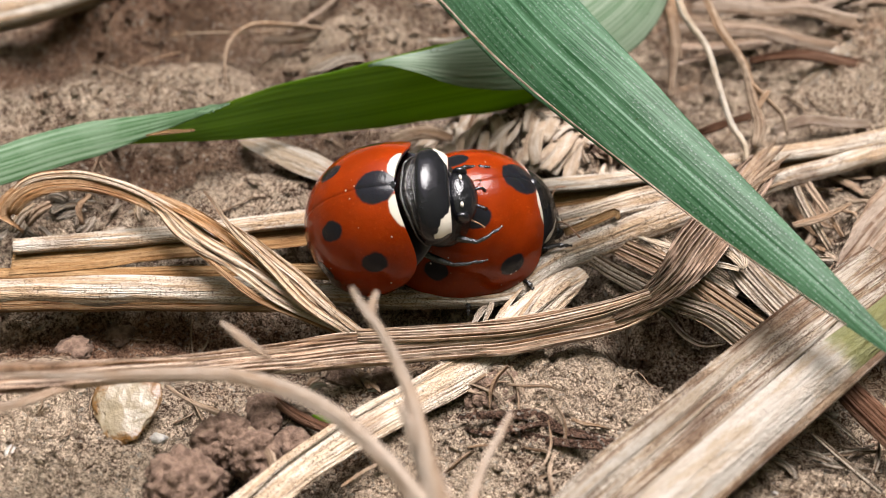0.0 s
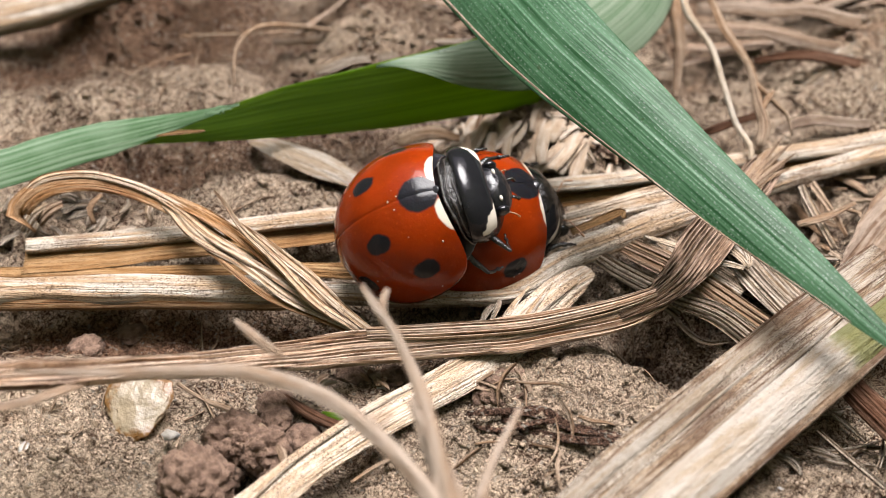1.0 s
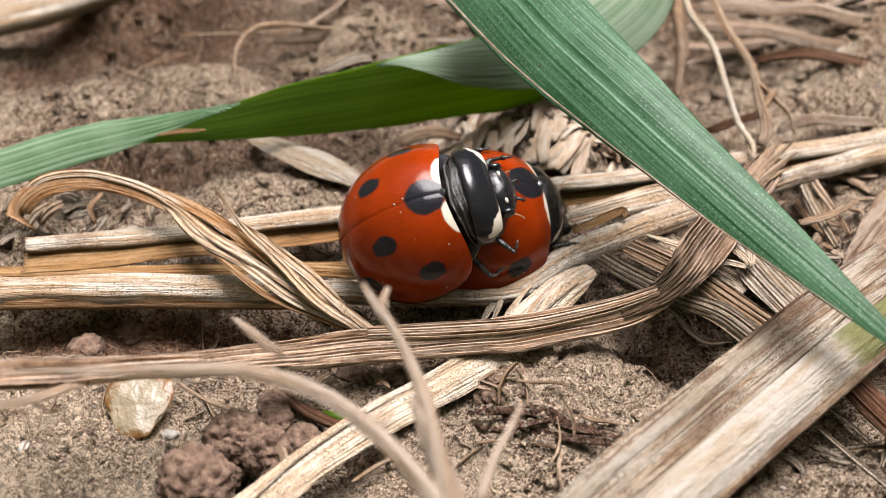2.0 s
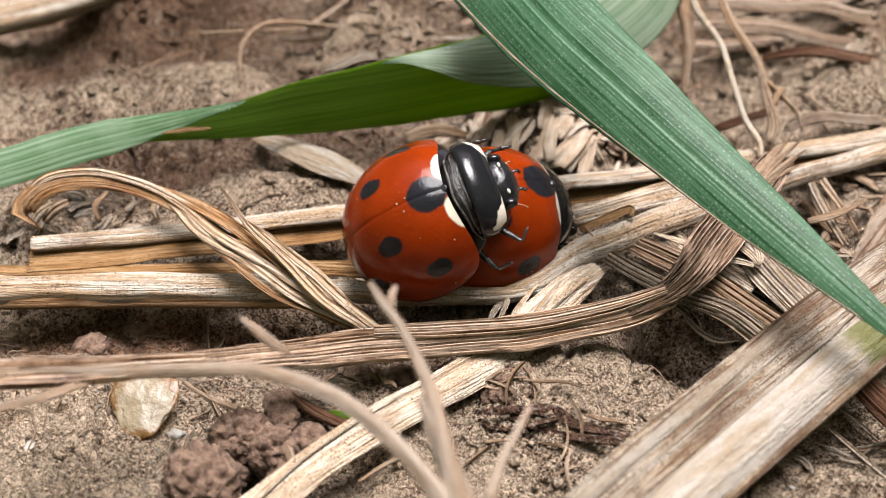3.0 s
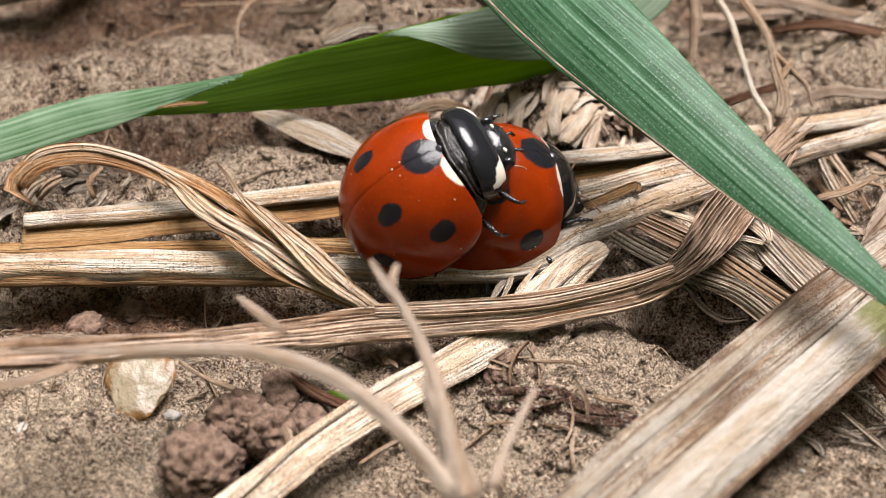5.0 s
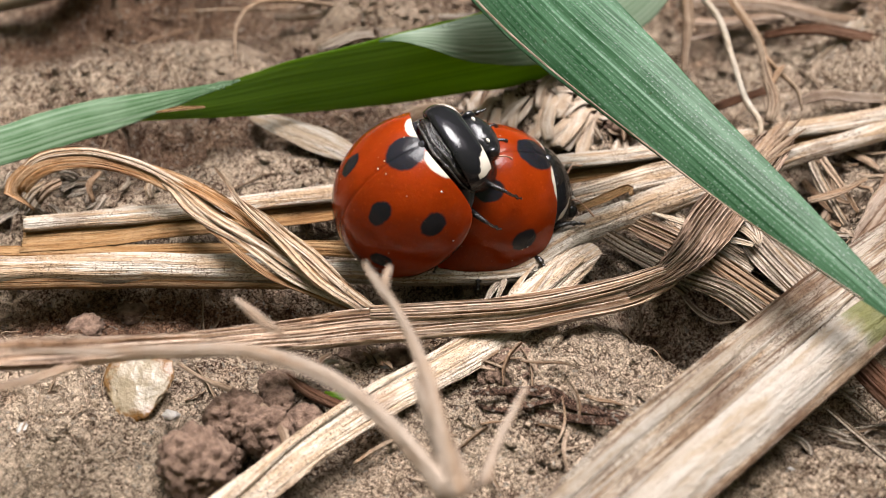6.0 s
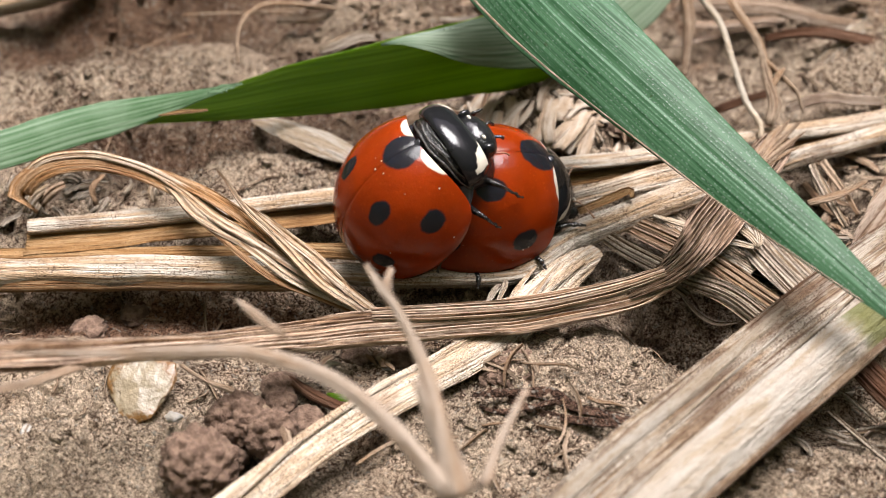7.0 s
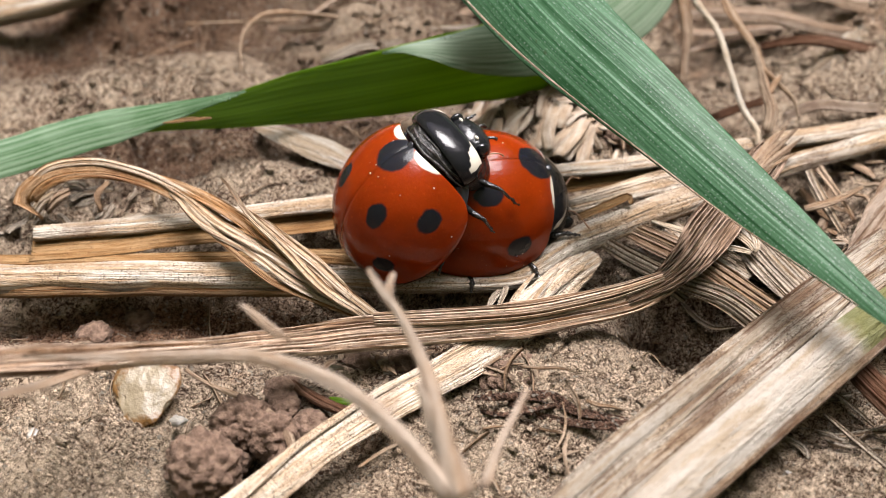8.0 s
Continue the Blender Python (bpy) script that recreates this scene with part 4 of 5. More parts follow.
    # layered rotting leaves in the distance
    far = (
        ((-7.08, 11.51, 0.90, 0.12), (-3.23, 11.37, 1.20, 0.22), (1.73, 12.29, 1.20, 0.19), RUST), ((-5.12, 12.72, 1.20, 0.19), (-1.46, 12.57, 1.50, 0.27), (2.68, 13.70, 1.40, 0.25), RUST), ((-3.64, 10.54, 1.00, 0.11), (-1.42, 10.71, 1.20, 0.16), (1.47, 11.04, 1.20, 0.12), GREY),
        ((8.99, 11.93, 0.90, 0.22), (12.29, 11.71, 1.30, 0.32), (15.84, 10.38, 1.10, 0.24), RUST), ((10.33, 13.59, 1.20, 0.25), (13.97, 12.49, 1.60, 0.35), (18.30, 11.55, 1.40, 0.30), RUST), ((12.02, 9.89, 0.90, 0.16), (14.32, 9.68, 1.30, 0.24), (17.62, 8.82, 1.10, 0.21), BROWN),
        ((13.88, 14.15, 1.40, 0.22), (15.93, 13.20, 1.70, 0.27), (18.85, 12.93, 1.60, 0.27), BROWN), ((-5.31, 9.11, 0.90, 0.18), (-3.79, 9.52, 1.30, 0.31), (-2.07, 10.15, 1.20, 0.18), GREY), 
        ((9.31, 5.94, 0.30, 0.13), (10.35, 6.16, 0.60, 0.18), (11.79, 7.04, 0.40, 0.13), BROWN), ((12.12, 6.46, 0.30, 0.13), (13.53, 6.41, 0.60, 0.20), (15.83, 6.30, 0.50, 0.15), RUST),
    )
    for k, (p0, p1, p2, m) in enumerate(far):
        single("rotting_leaf", [(*p0, 30), (*p1, 25), (*p2, 35)], flat(0.2, 4, 0.05, 0.08, 20, 0.06), m, "flat brown rotting leaf strip among soil far behind", "dry leaf", 0.08, 120 + k, "rotting leaves")


build_straw()


# ---------------------------------------------------------------- green blades
def build_green():
    h = base("green_grass_blade", "long pointed green grass blade with fine pale veins", "grass blade")
    line = [(1.04, 7.22, 6.80, 1.86, 30), (3.11, 3.14, 6.40, 1.66, 30), (5.00, 0.27, 6.00, 1.38, 30), (6.80, -2.17, 5.50, 1.09, 28), (8.51, -4.33, 5.00, 0.85, 26), (10.03, -6.05, 4.50, 0.58, 26), (11.22, -7.42, 4.10, 0.34, 26), (12.45, -8.81, 3.70, 0.10, 26)]
    part("blade", sweep("blade", line, flat(0.22, 7, 0.004, 0.09, 60, 0.0, 0.03), GREEN, 0, 50), h)
    part("margin", sweep("margin", [(2.61, 7.87, 7.00, 0.10, 0), (4.48, 3.63, 6.60, 0.09, 0), (6.19, 0.61, 6.20, 0.09, 0), (7.72, -1.94, 5.70, 0.07, 0), (9.21, -4.20, 5.20, 0.06, 0), (10.52, -5.95, 4.60, 0.05, 0), (11.49, -7.37, 4.15, 0.03, 0)], tube(0.6, 3, 0.02, 10, 0.02), GREEN_PALE, 0, 49), h, "pale thickened margin")
    part("margin", sweep("margin", [(-0.69, 6.51, 6.40, 0.04, 0), (1.59, 2.61, 6.00, 0.04, 0), (3.65, -0.11, 5.60, 0.03, 0), (5.74, -2.47, 5.15, 0.03, 0), (7.69, -4.57, 4.70, 0.03, 0), (9.45, -6.23, 4.35, 0.02, 0), (10.90, -7.50, 4.00, 0.02, 0)], tube(0.6, 3, 0.02, 10, 0.02), RUST, 0, 48), h, "thin yellowed lower margin")
    i = base("twisted_green_leaf", "green grass leaf twisted in the middle, spanning behind the beetles", "grass blade")
    part("near_end", sweep("near_end", [(-16.12, 1.45, 1.90, 0.68, 40), (-13.92, 2.55, 2.00, 0.65, 40), (-11.73, 3.33, 2.20, 0.54, 40), (-9.99, 3.61, 2.50, 0.37, 42), (-8.60, 3.79, 2.85, 0.19, 45), (-7.34, 4.00, 3.10, 0.04, 45)],
                           flat(0.12, 4, 0.008, 0.08, 48, 0.02), GREEN_PALE, 0.02, 51), i, "pale green upper face")
    # Shade is put into the underside's green, sky sheen into the far end's.
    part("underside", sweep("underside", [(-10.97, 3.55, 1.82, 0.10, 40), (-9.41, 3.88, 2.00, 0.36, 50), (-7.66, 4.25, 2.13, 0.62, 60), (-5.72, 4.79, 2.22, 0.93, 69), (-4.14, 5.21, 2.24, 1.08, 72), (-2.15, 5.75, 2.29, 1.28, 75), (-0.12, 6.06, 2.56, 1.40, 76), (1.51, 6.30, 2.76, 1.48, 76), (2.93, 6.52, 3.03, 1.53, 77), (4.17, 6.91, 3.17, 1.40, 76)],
                            flat(0.06, 6, 0.008, 0.08, 36, 0.01), GREEN_BACK, 0.0, 52), i, "underside with its shade put into a darker green")
    part("far_end", sweep("far_end", [(-2.60, 5.38, 3.74, 0.03, 30), (-1.90, 5.50, 3.80, 0.14, 30), (-0.93, 5.65, 3.69, 0.38, 35), (0.21, 5.82, 3.51, 0.70, 46), (1.49, 6.00, 3.46, 0.97, 52), (2.85, 6.29, 3.50, 1.14, 52), (4.33, 6.95, 3.55, 1.34, 48), (5.65, 8.00, 3.70, 1.44, 44), (6.90, 9.60, 3.90, 1.45, 40), (7.80, 11.80, 4.10, 1.40, 36)],
                          flat(0.16, 6, 0.01, 0.08, 36, 0.01), GREEN_FAR, 0.0, 53), i, "pale green folded end with sky sheen in its colour")
    part("torn_scrap", sweep("torn_scrap", [(-10.07, 2.86, 2.60, 0.03, 60), (-9.30, 3.06, 2.60, 0.08, 60), (-8.48, 3.29, 2.50, 0.04, 60)], flat(0.1, 1, 0.01, 0.04, 8), GOLD, 0.0, 54), i, "torn yellowed scrap")
    for k, (p0, p1) in enumerate((((-8.31, 3.60, 3.10), (-7.68, 3.65, 3.30)), ((-8.11, 3.54, 3.10), (-7.53, 3.59, 3.20)), ((-7.96, 3.66, 3.20), (-7.79, 3.47, 3.10)), ((-8.43, 3.47, 3.10), (-7.91, 3.44, 3.10)))):
        part("torn_fibre", sweep("torn_fibre", [(*p0, 0.04, 40), (*[(a + b) / 2 + 0.03 for a, b in zip(p0, p1)], 0.05, 40), (*p1, 0.015, 40)], flat(0.1, 1, 0.005, 0.03, 8), GREEN_PALE, 0.0, 140 + k), i, "frayed pale fibre")


build_green()


# ---------------------------------------------------------------- roots and near grass
def build_roots():
    r3 = tube(0.9, 3, 0.1, 10, 0.08)
    knotty = tube(0.8, 4, 0.25, 14, 0.14)
    single("root", [(8.80, 12.72, 3.00, 0.20, 0), (8.76, 11.01, 2.50, 0.20, 0), (8.88, 9.78, 2.00, 0.22, 0), (8.73, 8.60, 1.50, 0.15, 0), (8.55, 7.53, 0.90, 0.08, 0)], knotty, ROOT, "brown forked dry root hanging to the soil", "root", 0.03, 60, "hanging roots")
    single("root", [(8.75, 10.97, 4.00, 0.11, 0), (8.89, 9.19, 3.60, 0.13, 0), (9.64, 7.83, 3.00, 0.12, 0), (9.91, 6.17, 2.40, 0.12, 0), (10.18, 4.60, 1.80, 0.12, 0), (10.55, 3.68, 1.50, 0.10, 0), (10.49, 3.10, 1.20, 0.08, 0)], tube(0.9, 3, 0.06, 10, 0.05), WHITE_ROOT, "thin whitish root bending onto the straw", "root", 0.01, 61, "hanging roots")
    t = base("root", "brown knotted root with a side branch", "root", "hanging roots")
    part("stem", sweep("stem", [(9.74, 10.97, 4.00, 0.15, 0), (10.15, 8.73, 3.40, 0.17, 0), (10.82, 7.17, 2.70, 0.19, 0), (11.03, 5.55, 2.10, 0.18, 0), (11.21, 4.56, 1.70, 0.16, 0), (10.92, 3.81, 1.40, 0.10, 0)], knotty, ROOT, 0.03, 62), t)
    part("branch", sweep("branch", [(11.09, 6.17, 2.40, 0.10, 0), (11.68, 5.69, 2.00, 0.10, 0), (12.15, 5.24, 1.70, 0.08, 0), (12.34, 4.73, 1.20, 0.04, 0)], r3, ROOT, 0.02, 63), t)
    part("branch", sweep("branch", [(11.18, 5.17, 2.00, 0.08, 0), (11.46, 5.58, 2.20, 0.10, 0), (11.71, 5.89, 2.30, 0.06, 0)], r3, ROOT, 0.02, 64), t)
    single("hair_root", [(-8.27, 8.21, 1.00, 0.04, 0), (-8.40, 9.92, 1.40, 0.07, 0), (-7.97, 11.02, 1.60, 0.09, 0), (-6.80, 11.56, 1.60, 0.09, 0), (-3.21, 11.22, 1.40, 0.07, 0), (0.36, 11.52, 1.00, 0.07, 0)], r3, ROOT, "thin pale root arching over the soil", "root", 0.03, 65)
    single("hair_root", [(-10.85, 11.37, 1.20, 0.04, 0), (-8.12, 11.22, 1.40, 0.04, 0), (-5.02, 11.55, 1.40, 0.07, 0), (-1.90, 11.87, 1.20, 0.07, 0)], r3, ROOT, "thin pale root arching over the soil", "root", 0.03, 66)
    single("hair_root", [(-12.84, 7.92, 1.20, 0.03, 0), (-11.92, 8.83, 1.40, 0.03, 0), (-10.14, 9.84, 1.40, 0.03, 0)], r3, ROOT, "thin pale root arching over the soil", "root", 0.02, 67)
    single("rootlet", [(1.97, -5.50, 0.50, 0.03, 0), (2.14, -6.28, 0.55, 0.06, 0), (2.35, -6.85, 0.40, 0.06, 0), (2.44, -7.28, 0.20, 0.04, 0)], r3, ROOT, "thin whitish rootlet stuck in soil", "root", 0.01, 68)
    single("thin_stalk", [(-8.17, -6.41, 0.35, 0.08, 0), (-7.21, -7.20, 0.45, 0.08, 0), (-6.23, -7.75, 0.50, 0.10, 0), (-5.33, -8.46, 0.60, 0.11, 0), (-4.75, -9.39, 0.70, 0.14, 0), (-4.64, -10.01, 0.50, 0.12, 0)], r3, ROOT, "thin bent brown stalk over the clods", "dry grass", 0.02, 69)
    single("twig", [(-4.95, -6.94, 0.30, 0.10, 0), (-4.14, -7.63, 0.35, 0.16, 0), (-3.12, -8.25, 0.40, 0.16, 0), (-2.79, -8.46, 0.30, 0.10, 0)], r3, BROWN, "short brown rotted twig on soil", "twig", 0.02, 70)
    w = base("rotted_root", "reddish brown rotted root lying on soil", "root")
    part("stem", sweep("stem", [(0.26, -7.52, 0.35, 0.12, 0), (1.39, -7.80, 0.50, 0.24, 0), (2.52, -7.92, 0.50, 0.31, 0), (3.63, -8.25, 0.45, 0.28, 0), (5.05, -8.54, 0.40, 0.22, 0)], tube(0.6, 5, 0.40, 24, 0.55), ROTTEN, 0.18, 71), w)
    part("strand", sweep("strand", [(1.55, -8.01, 0.50, 0.10, 0), (2.18, -8.34, 0.45, 0.13, 0), (3.30, -8.50, 0.40, 0.14, 0), (4.70, -8.83, 0.40, 0.13, 0)], knotty, ROTTEN, 0.10, 72), w)
    part("strand", sweep("strand", [(0.50, -7.88, 0.40, 0.06, 0), (1.06, -8.17, 0.45, 0.10, 0), (1.94, -8.30, 0.50, 0.10, 0), (2.83, -8.09, 0.55, 0.08, 0)], knotty, ROTTEN, 0.10, 75), w)
    single("white_curl", [(-3.88, -7.24, 0.30, 0.07, 0), (-3.93, -7.03, 0.60, 0.08, 0), (-3.72, -6.81, 0.80, 0.12, 0), (-3.41, -6.63, 0.60, 0.05, 0)], r3, WHITE_ROOT, "small curled white rootlet", "root", 0.0, 73)
    single("green_shoot", [(-3.78, -7.67, 0.40, 0.08, 30), (-3.38, -7.84, 0.50, 0.10, 30), (-2.99, -7.79, 0.30, 0.05, 30)], flat(0.2, 2, 0.02, 0.05, 12), GREEN_BACK, "tiny green shoot in soil", "grass", 0, 74)
    # dry grass tuft close to the lens
    tuft = base("dry_grass_tuft", "blurred pinkish tan dry grass tuft very close up", "dry grass")
    near = flat(0.25, 2, 0.03, 0.08, 20, 0.0)
    for k, line in enumerate((
            [(-2.12, -10.38, 8.15, 0.07, 45), (-1.78, -10.99, 8.07, 0.13, 45), (-1.34, -11.66, 7.92, 0.14, 45), (-0.95, -12.44, 7.64, 0.17, 45), (-0.65, -13.21, 7.38, 0.21, 45), (-0.44, -14.04, 7.05, 0.26, 45), (-0.20, -15.02, 6.56, 0.34, 45), (-0.08, -15.55, 6.27, 0.40, 45)],
            [(-0.94, -13.21, 7.38, 0.08, 45), (-0.63, -13.83, 6.99, 0.19, 45), (-0.26, -14.66, 6.66, 0.32, 45), (0.04, -15.55, 6.27, 0.44, 45)],
            [(-10.74, -10.74, 5.60, 0.05, 45), (-8.81, -11.10, 5.93, 0.09, 45), (-6.77, -11.48, 6.39, 0.13, 45), (-4.95, -11.88, 6.82, 0.17, 45), (-3.73, -12.31, 6.91, 0.19, 45), (-2.66, -12.88, 6.87, 0.20, 45), (-1.75, -13.66, 6.74, 0.21, 45), (-0.99, -14.47, 6.58, 0.22, 45), (-0.26, -15.41, 6.28, 0.24, 45)],
            [(1.51, -12.93, 6.77, 0.05, 45), (1.17, -13.61, 6.62, 0.13, 45), (0.84, -14.28, 6.47, 0.17, 45), (0.52, -15.26, 6.28, 0.24, 45)],
            [(-1.55, -10.45, 8.10, 0.05, 45), (-1.62, -10.80, 8.08, 0.10, 45), (-1.60, -11.15, 8.00, 0.09, 45)])):
        part("blade", sweep("blade", line, near, PINK, 0, 80 + k), tuft)
    single("near_dry_grass", [(-5.28, -10.23, 6.86, 0.05, 45), (-4.91, -10.55, 6.80, 0.12, 45), (-4.44, -10.80, 6.51, 0.13, 45), (-4.04, -10.95, 6.34, 0.04, 45)], near, PINK, "blurred short dry grass tip close up", "dry grass", 0, 86)
    single("near_dry_grass", [(-11.67, -11.18, 4.60, 0.10, 45), (-10.48, -10.59, 4.40, 0.12, 45), (-9.63, -9.71, 4.00, 0.11, 45), (-8.92, -8.69, 3.40, 0.06, 45)], near, PINK, "blurred pale dry grass blade close up", "dry grass", 0, 85)


build_roots()


# ---------------------------------------------------------------- stones and clods
def lump(name, r, squash, rough, material, seed, detail=4, corner=0.0, grain=0.0):
    bm = bmesh.new()
    bmesh.ops.create_icosphere(bm, subdivisions=detail, radius=1.0)
    off = Vector((seed * 3.7, seed * 1.3, seed * 5.1))
    for v in bm.verts:
        d = v.co.normalized()
        h = 1 + rough * noise.fractal(d * 1.6 + off, 1.0, 2.0, 4) + rough * 0.5 * noise.noise(d * 6 + off) + rough * 0.55 * (0.3 - abs(noise.noise(d * 3.2 - off))) + rough * 0.12 * noise.noise(d * 17 + off) + corner * math.cos(3 * math.atan2(d.y, d.x) + 4.71)
        if grain:
            for size, much in ((2.6, 1.0), (6.5, 0.4)):
                h += grain * much * (math.sqrt(max(0.0, 1 - noise.voronoi(d * size + off)[0][0] ** 2)) - 0.6)
        v.co = Vector((d.x * h * squash[0], d.y * h * squash[1], d.z * h * squash[2])) * r * S
    me = bpy.data.meshes.new(name)
    bm.to_mesh(me)
    bm.free()
    me.polygons.foreach_set("use_smooth", [detail > 2] * len(me.polygons))
    me.materials.append(material)
    return me


def set_down(ob, x, y, z, turn=0.0, tip=0.0):
    ob.matrix_world = pose(x * S, y * S, z * S, tip, 0, turn)
    return ob


def surface(x, y):
    """Height of the ground, read off a grid."""
    if not GRID:
        gx, gy = np.arange(-24, 24, 0.1), np.arange(-20, 32, 0.1)
        GRID.append(ground_height(*np.meshgrid(gx, gy)))
    i = np.clip(((np.asarray(x) + 24) / 0.1).astype(int), 0, 479)
    j = np.clip(((np.asarray(y) + 20) / 0.1).astype(int), 0, 519)
    return GRID[0][j, i]


GRID = []


def build_crumbs():
    rng = np.random.default_rng(8)
    g = (1 + 5 ** 0.5) / 2
    ico = np.array([(-1, g, 0), (1, g, 0), (-1, -g, 0), (1, -g, 0), (0, -1, g), (0, 1, g), (0, -1, -g), (0, 1, -g), (g, 0, -1), (g, 0, 1), (-g, 0, -1), (-g, 0, 1)]) / 1.9
    tri = ((0, 11, 5), (0, 5, 1), (0, 1, 7), (0, 7, 10), (0, 10, 11), (1, 5, 9), (5, 11, 4), (11, 10, 2), (10, 7, 6), (7, 1, 8), (3, 9, 4), (3, 4, 2), (3, 2, 6), (3, 6, 8), (3, 8, 9), (4, 9, 5), (2, 4, 11), (6, 2, 10), (8, 6, 7), (9, 8, 1))
    n = 5200
    x, y = rng.uniform(-17, 17, n), rng.uniform(-11, 22, n)
    keep = fbm(x, y, 0.5, 2, 77) > -0.12
    x, y = x[keep], y[keep]
    z = ground_height(x, y)
    rad = 0.05 + 0.22 * rng.random(len(x)) ** 4
    v, f = [], []
    for i in range(len(x)):
        sc = rad[i] * (0.6 + 0.8 * rng.random((12, 1))) * np.array([1, 1, 0.75])
        v.append(ico * sc + (x[i], y[i], z[i] + rad[i] * 0.2))
        f += [tuple(12 * i + k for k in t) for t in tri]
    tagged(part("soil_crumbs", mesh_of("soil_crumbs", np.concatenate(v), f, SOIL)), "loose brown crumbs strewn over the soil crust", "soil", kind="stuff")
    # short hair-thin plant fibres
    v, f, uv = [], [], []
    n = 420
    for i in range(n):
        cx, cy = rng.uniform(-16, 16), rng.uniform(-9, 21)
        a, ln, bend, w = rng.uniform(0, 6.28), rng.uniform(0.5, 2.4), rng.uniform(-0.6, 0.6), rng.uniform(0.015, 0.045)
        ts = np.arange(6) / 5 - 0.5
        lx, ly = cx + ln * ts * np.cos(a + bend * ts), cy + ln * ts * np.sin(a + bend * ts)
        lz = surface(lx, ly) + 0.05 + 0.10 * np.cos(3 * ts)
        for t, px, py, pz in zip(ts, lx, ly, lz):
            for q in range(4):
                b = math.pi / 2 * q
                v.append((px - math.sin(a) * w * math.cos(b), py + math.cos(a) * w * math.cos(b), pz + w * math.sin(b)))
                uv.append((b * w, ln * t))
        o = 24 * i
        for k in range(5):
            for q in range(4):
                p = (q + 1) % 4
                f.append((o + 4 * k + q, o + 4 * k + p, o + 4 * k + 4 + p, o + 4 * k + 4 + q))
    tagged(part("plant_fibres", mesh_of("plant_fibres", v, f, ROOT, uv)), "hair-thin dry plant fibres strewn on soil", "plant litter", kind="stuff")


build_crumbs()


def build_litter():
    """Heaps of small plant scraps: middle, spread, how many, length, half width, way they lie and its spread."""
    heaps = (
        ((3.31, 6.30, 0.00), 2.6, 1.8, 44, (1.2, 3.0), (0.10, 0.26), 1.05, 0.35, HUSK, "pale fibrous scraps of straw heaped on soil"),
        ((3.30, 5.20, 0.00), 1.8, 1.2, 18, (1.2, 2.6), (0.14, 0.32), 1.0, 0.4, HUSK, "pale scraps of straw heaped on soil"),
        ((-2.44, -6.05, 0.00), 2.0, 0.8, 26, (0.2, 0.7), (0.05, 0.14), 0.0, 1.5, ROOT, "small brown flakes of dead leaf on soil"),
        ((15.01, 15.20, 0.00), 5.5, 2.2, 34, (2.5, 6.5), (0.07, 0.26), 0.0, 0.30, RUST, "rusty brown rotting leaf strips on soil"),
        ((-2.00, 14.90, 0.00), 4.5, 1.4, 16, (2.5, 6.5), (0.05, 0.20), 0.05, 0.25, RUST, "rusty brown rotting leaf strips on soil"),
        ((-13.86, 1.72, 0.00), 1.5, 0.9, 16, (0.7, 1.6), (0.10, 0.24), 1.0, 0.8, GREY, "grey scraps of straw under the looped leaf"),
        ((12.58, 1.48, 0.00), 1.2, 1.4, 18, (1.0, 2.6), (0.07, 0.18), -1.0, 0.8, ROOT, "brown stalk scraps in a hollow"),
        ((9.92, -2.42, 0.00), 1.4, 1.0, 18, (1.0, 2.6), (0.06, 0.16), -0.8, 0.4, GREY, "grey scraps of dry leaf heaped on soil"),
        ((11.82, -8.01, 0.00), 1.4, 0.9, 14, (0.8, 2.4), (0.05, 0.14), -0.7, 0.8, GREY, "grey scraps of dry leaf on dark soil"),
        ((1.70, -8.62, 0.00), 2.4, 1.2, 22, (0.6, 1.8), (0.03, 0.07), -0.5, 1.2, ROOT, "thin brown root scraps on soil"),
    )
    rng = np.random.default_rng(21)
    for cx, cy, cz, rx, ry, n, ln, wd, way, spread, m, label in [(*h[0], *h[1:]) for h in heaps]:
        vs, fs, us, o = [], [], [], 0
        for i in range(n):
            x, y = cx + rx * np.clip(rng.standard_normal(), -1.6, 1.6), cy + ry * np.clip(rng.standard_normal(), -1.6, 1.6)
            a, l, w = way + spread * rng.standard_normal(), rng.uniform(*ln), rng.uniform(*wd)
            t = np.array([-0.5, -0.17, 0.17, 0.5])
            bend = rng.uniform(-0.5, 0.5)
            px, py = x + l * t * np.cos(a + bend * t), y + l * t * np.sin(a + bend * t)
            pz = surface(px, py)
            pz = 0.5 * pz + 0.5 * pz.max() + 0.08 + rng.uniform(0, 0.35) * (0.6 + t * rng.uniform(-1, 1))
            tl = rng.uniform(-25, 35)
            rows = [(px[k], py[k], pz[k], w * (0.7, 1, 0.9, 0.3)[k], tl) for k in range(4)]
            v, f, u = carry(rows, flat(rng.uniform(0.1, 0.5), 3, 0.03, 0.06, 10, 0.04), 0.02, int(rng.integers(1e6)), 0.3)
            u = u + rng.uniform(0, 90, 2)
            vs.append(v), us.append(u)
            fs += [tuple(k + o for k in q) for q in f]
            o += len(v)
        tagged(part("plant_litter", mesh_of("plant_litter", np.concatenate(vs), fs, m, np.concatenate(us))), label, "plant litter", kind="stuff")


build_litter()


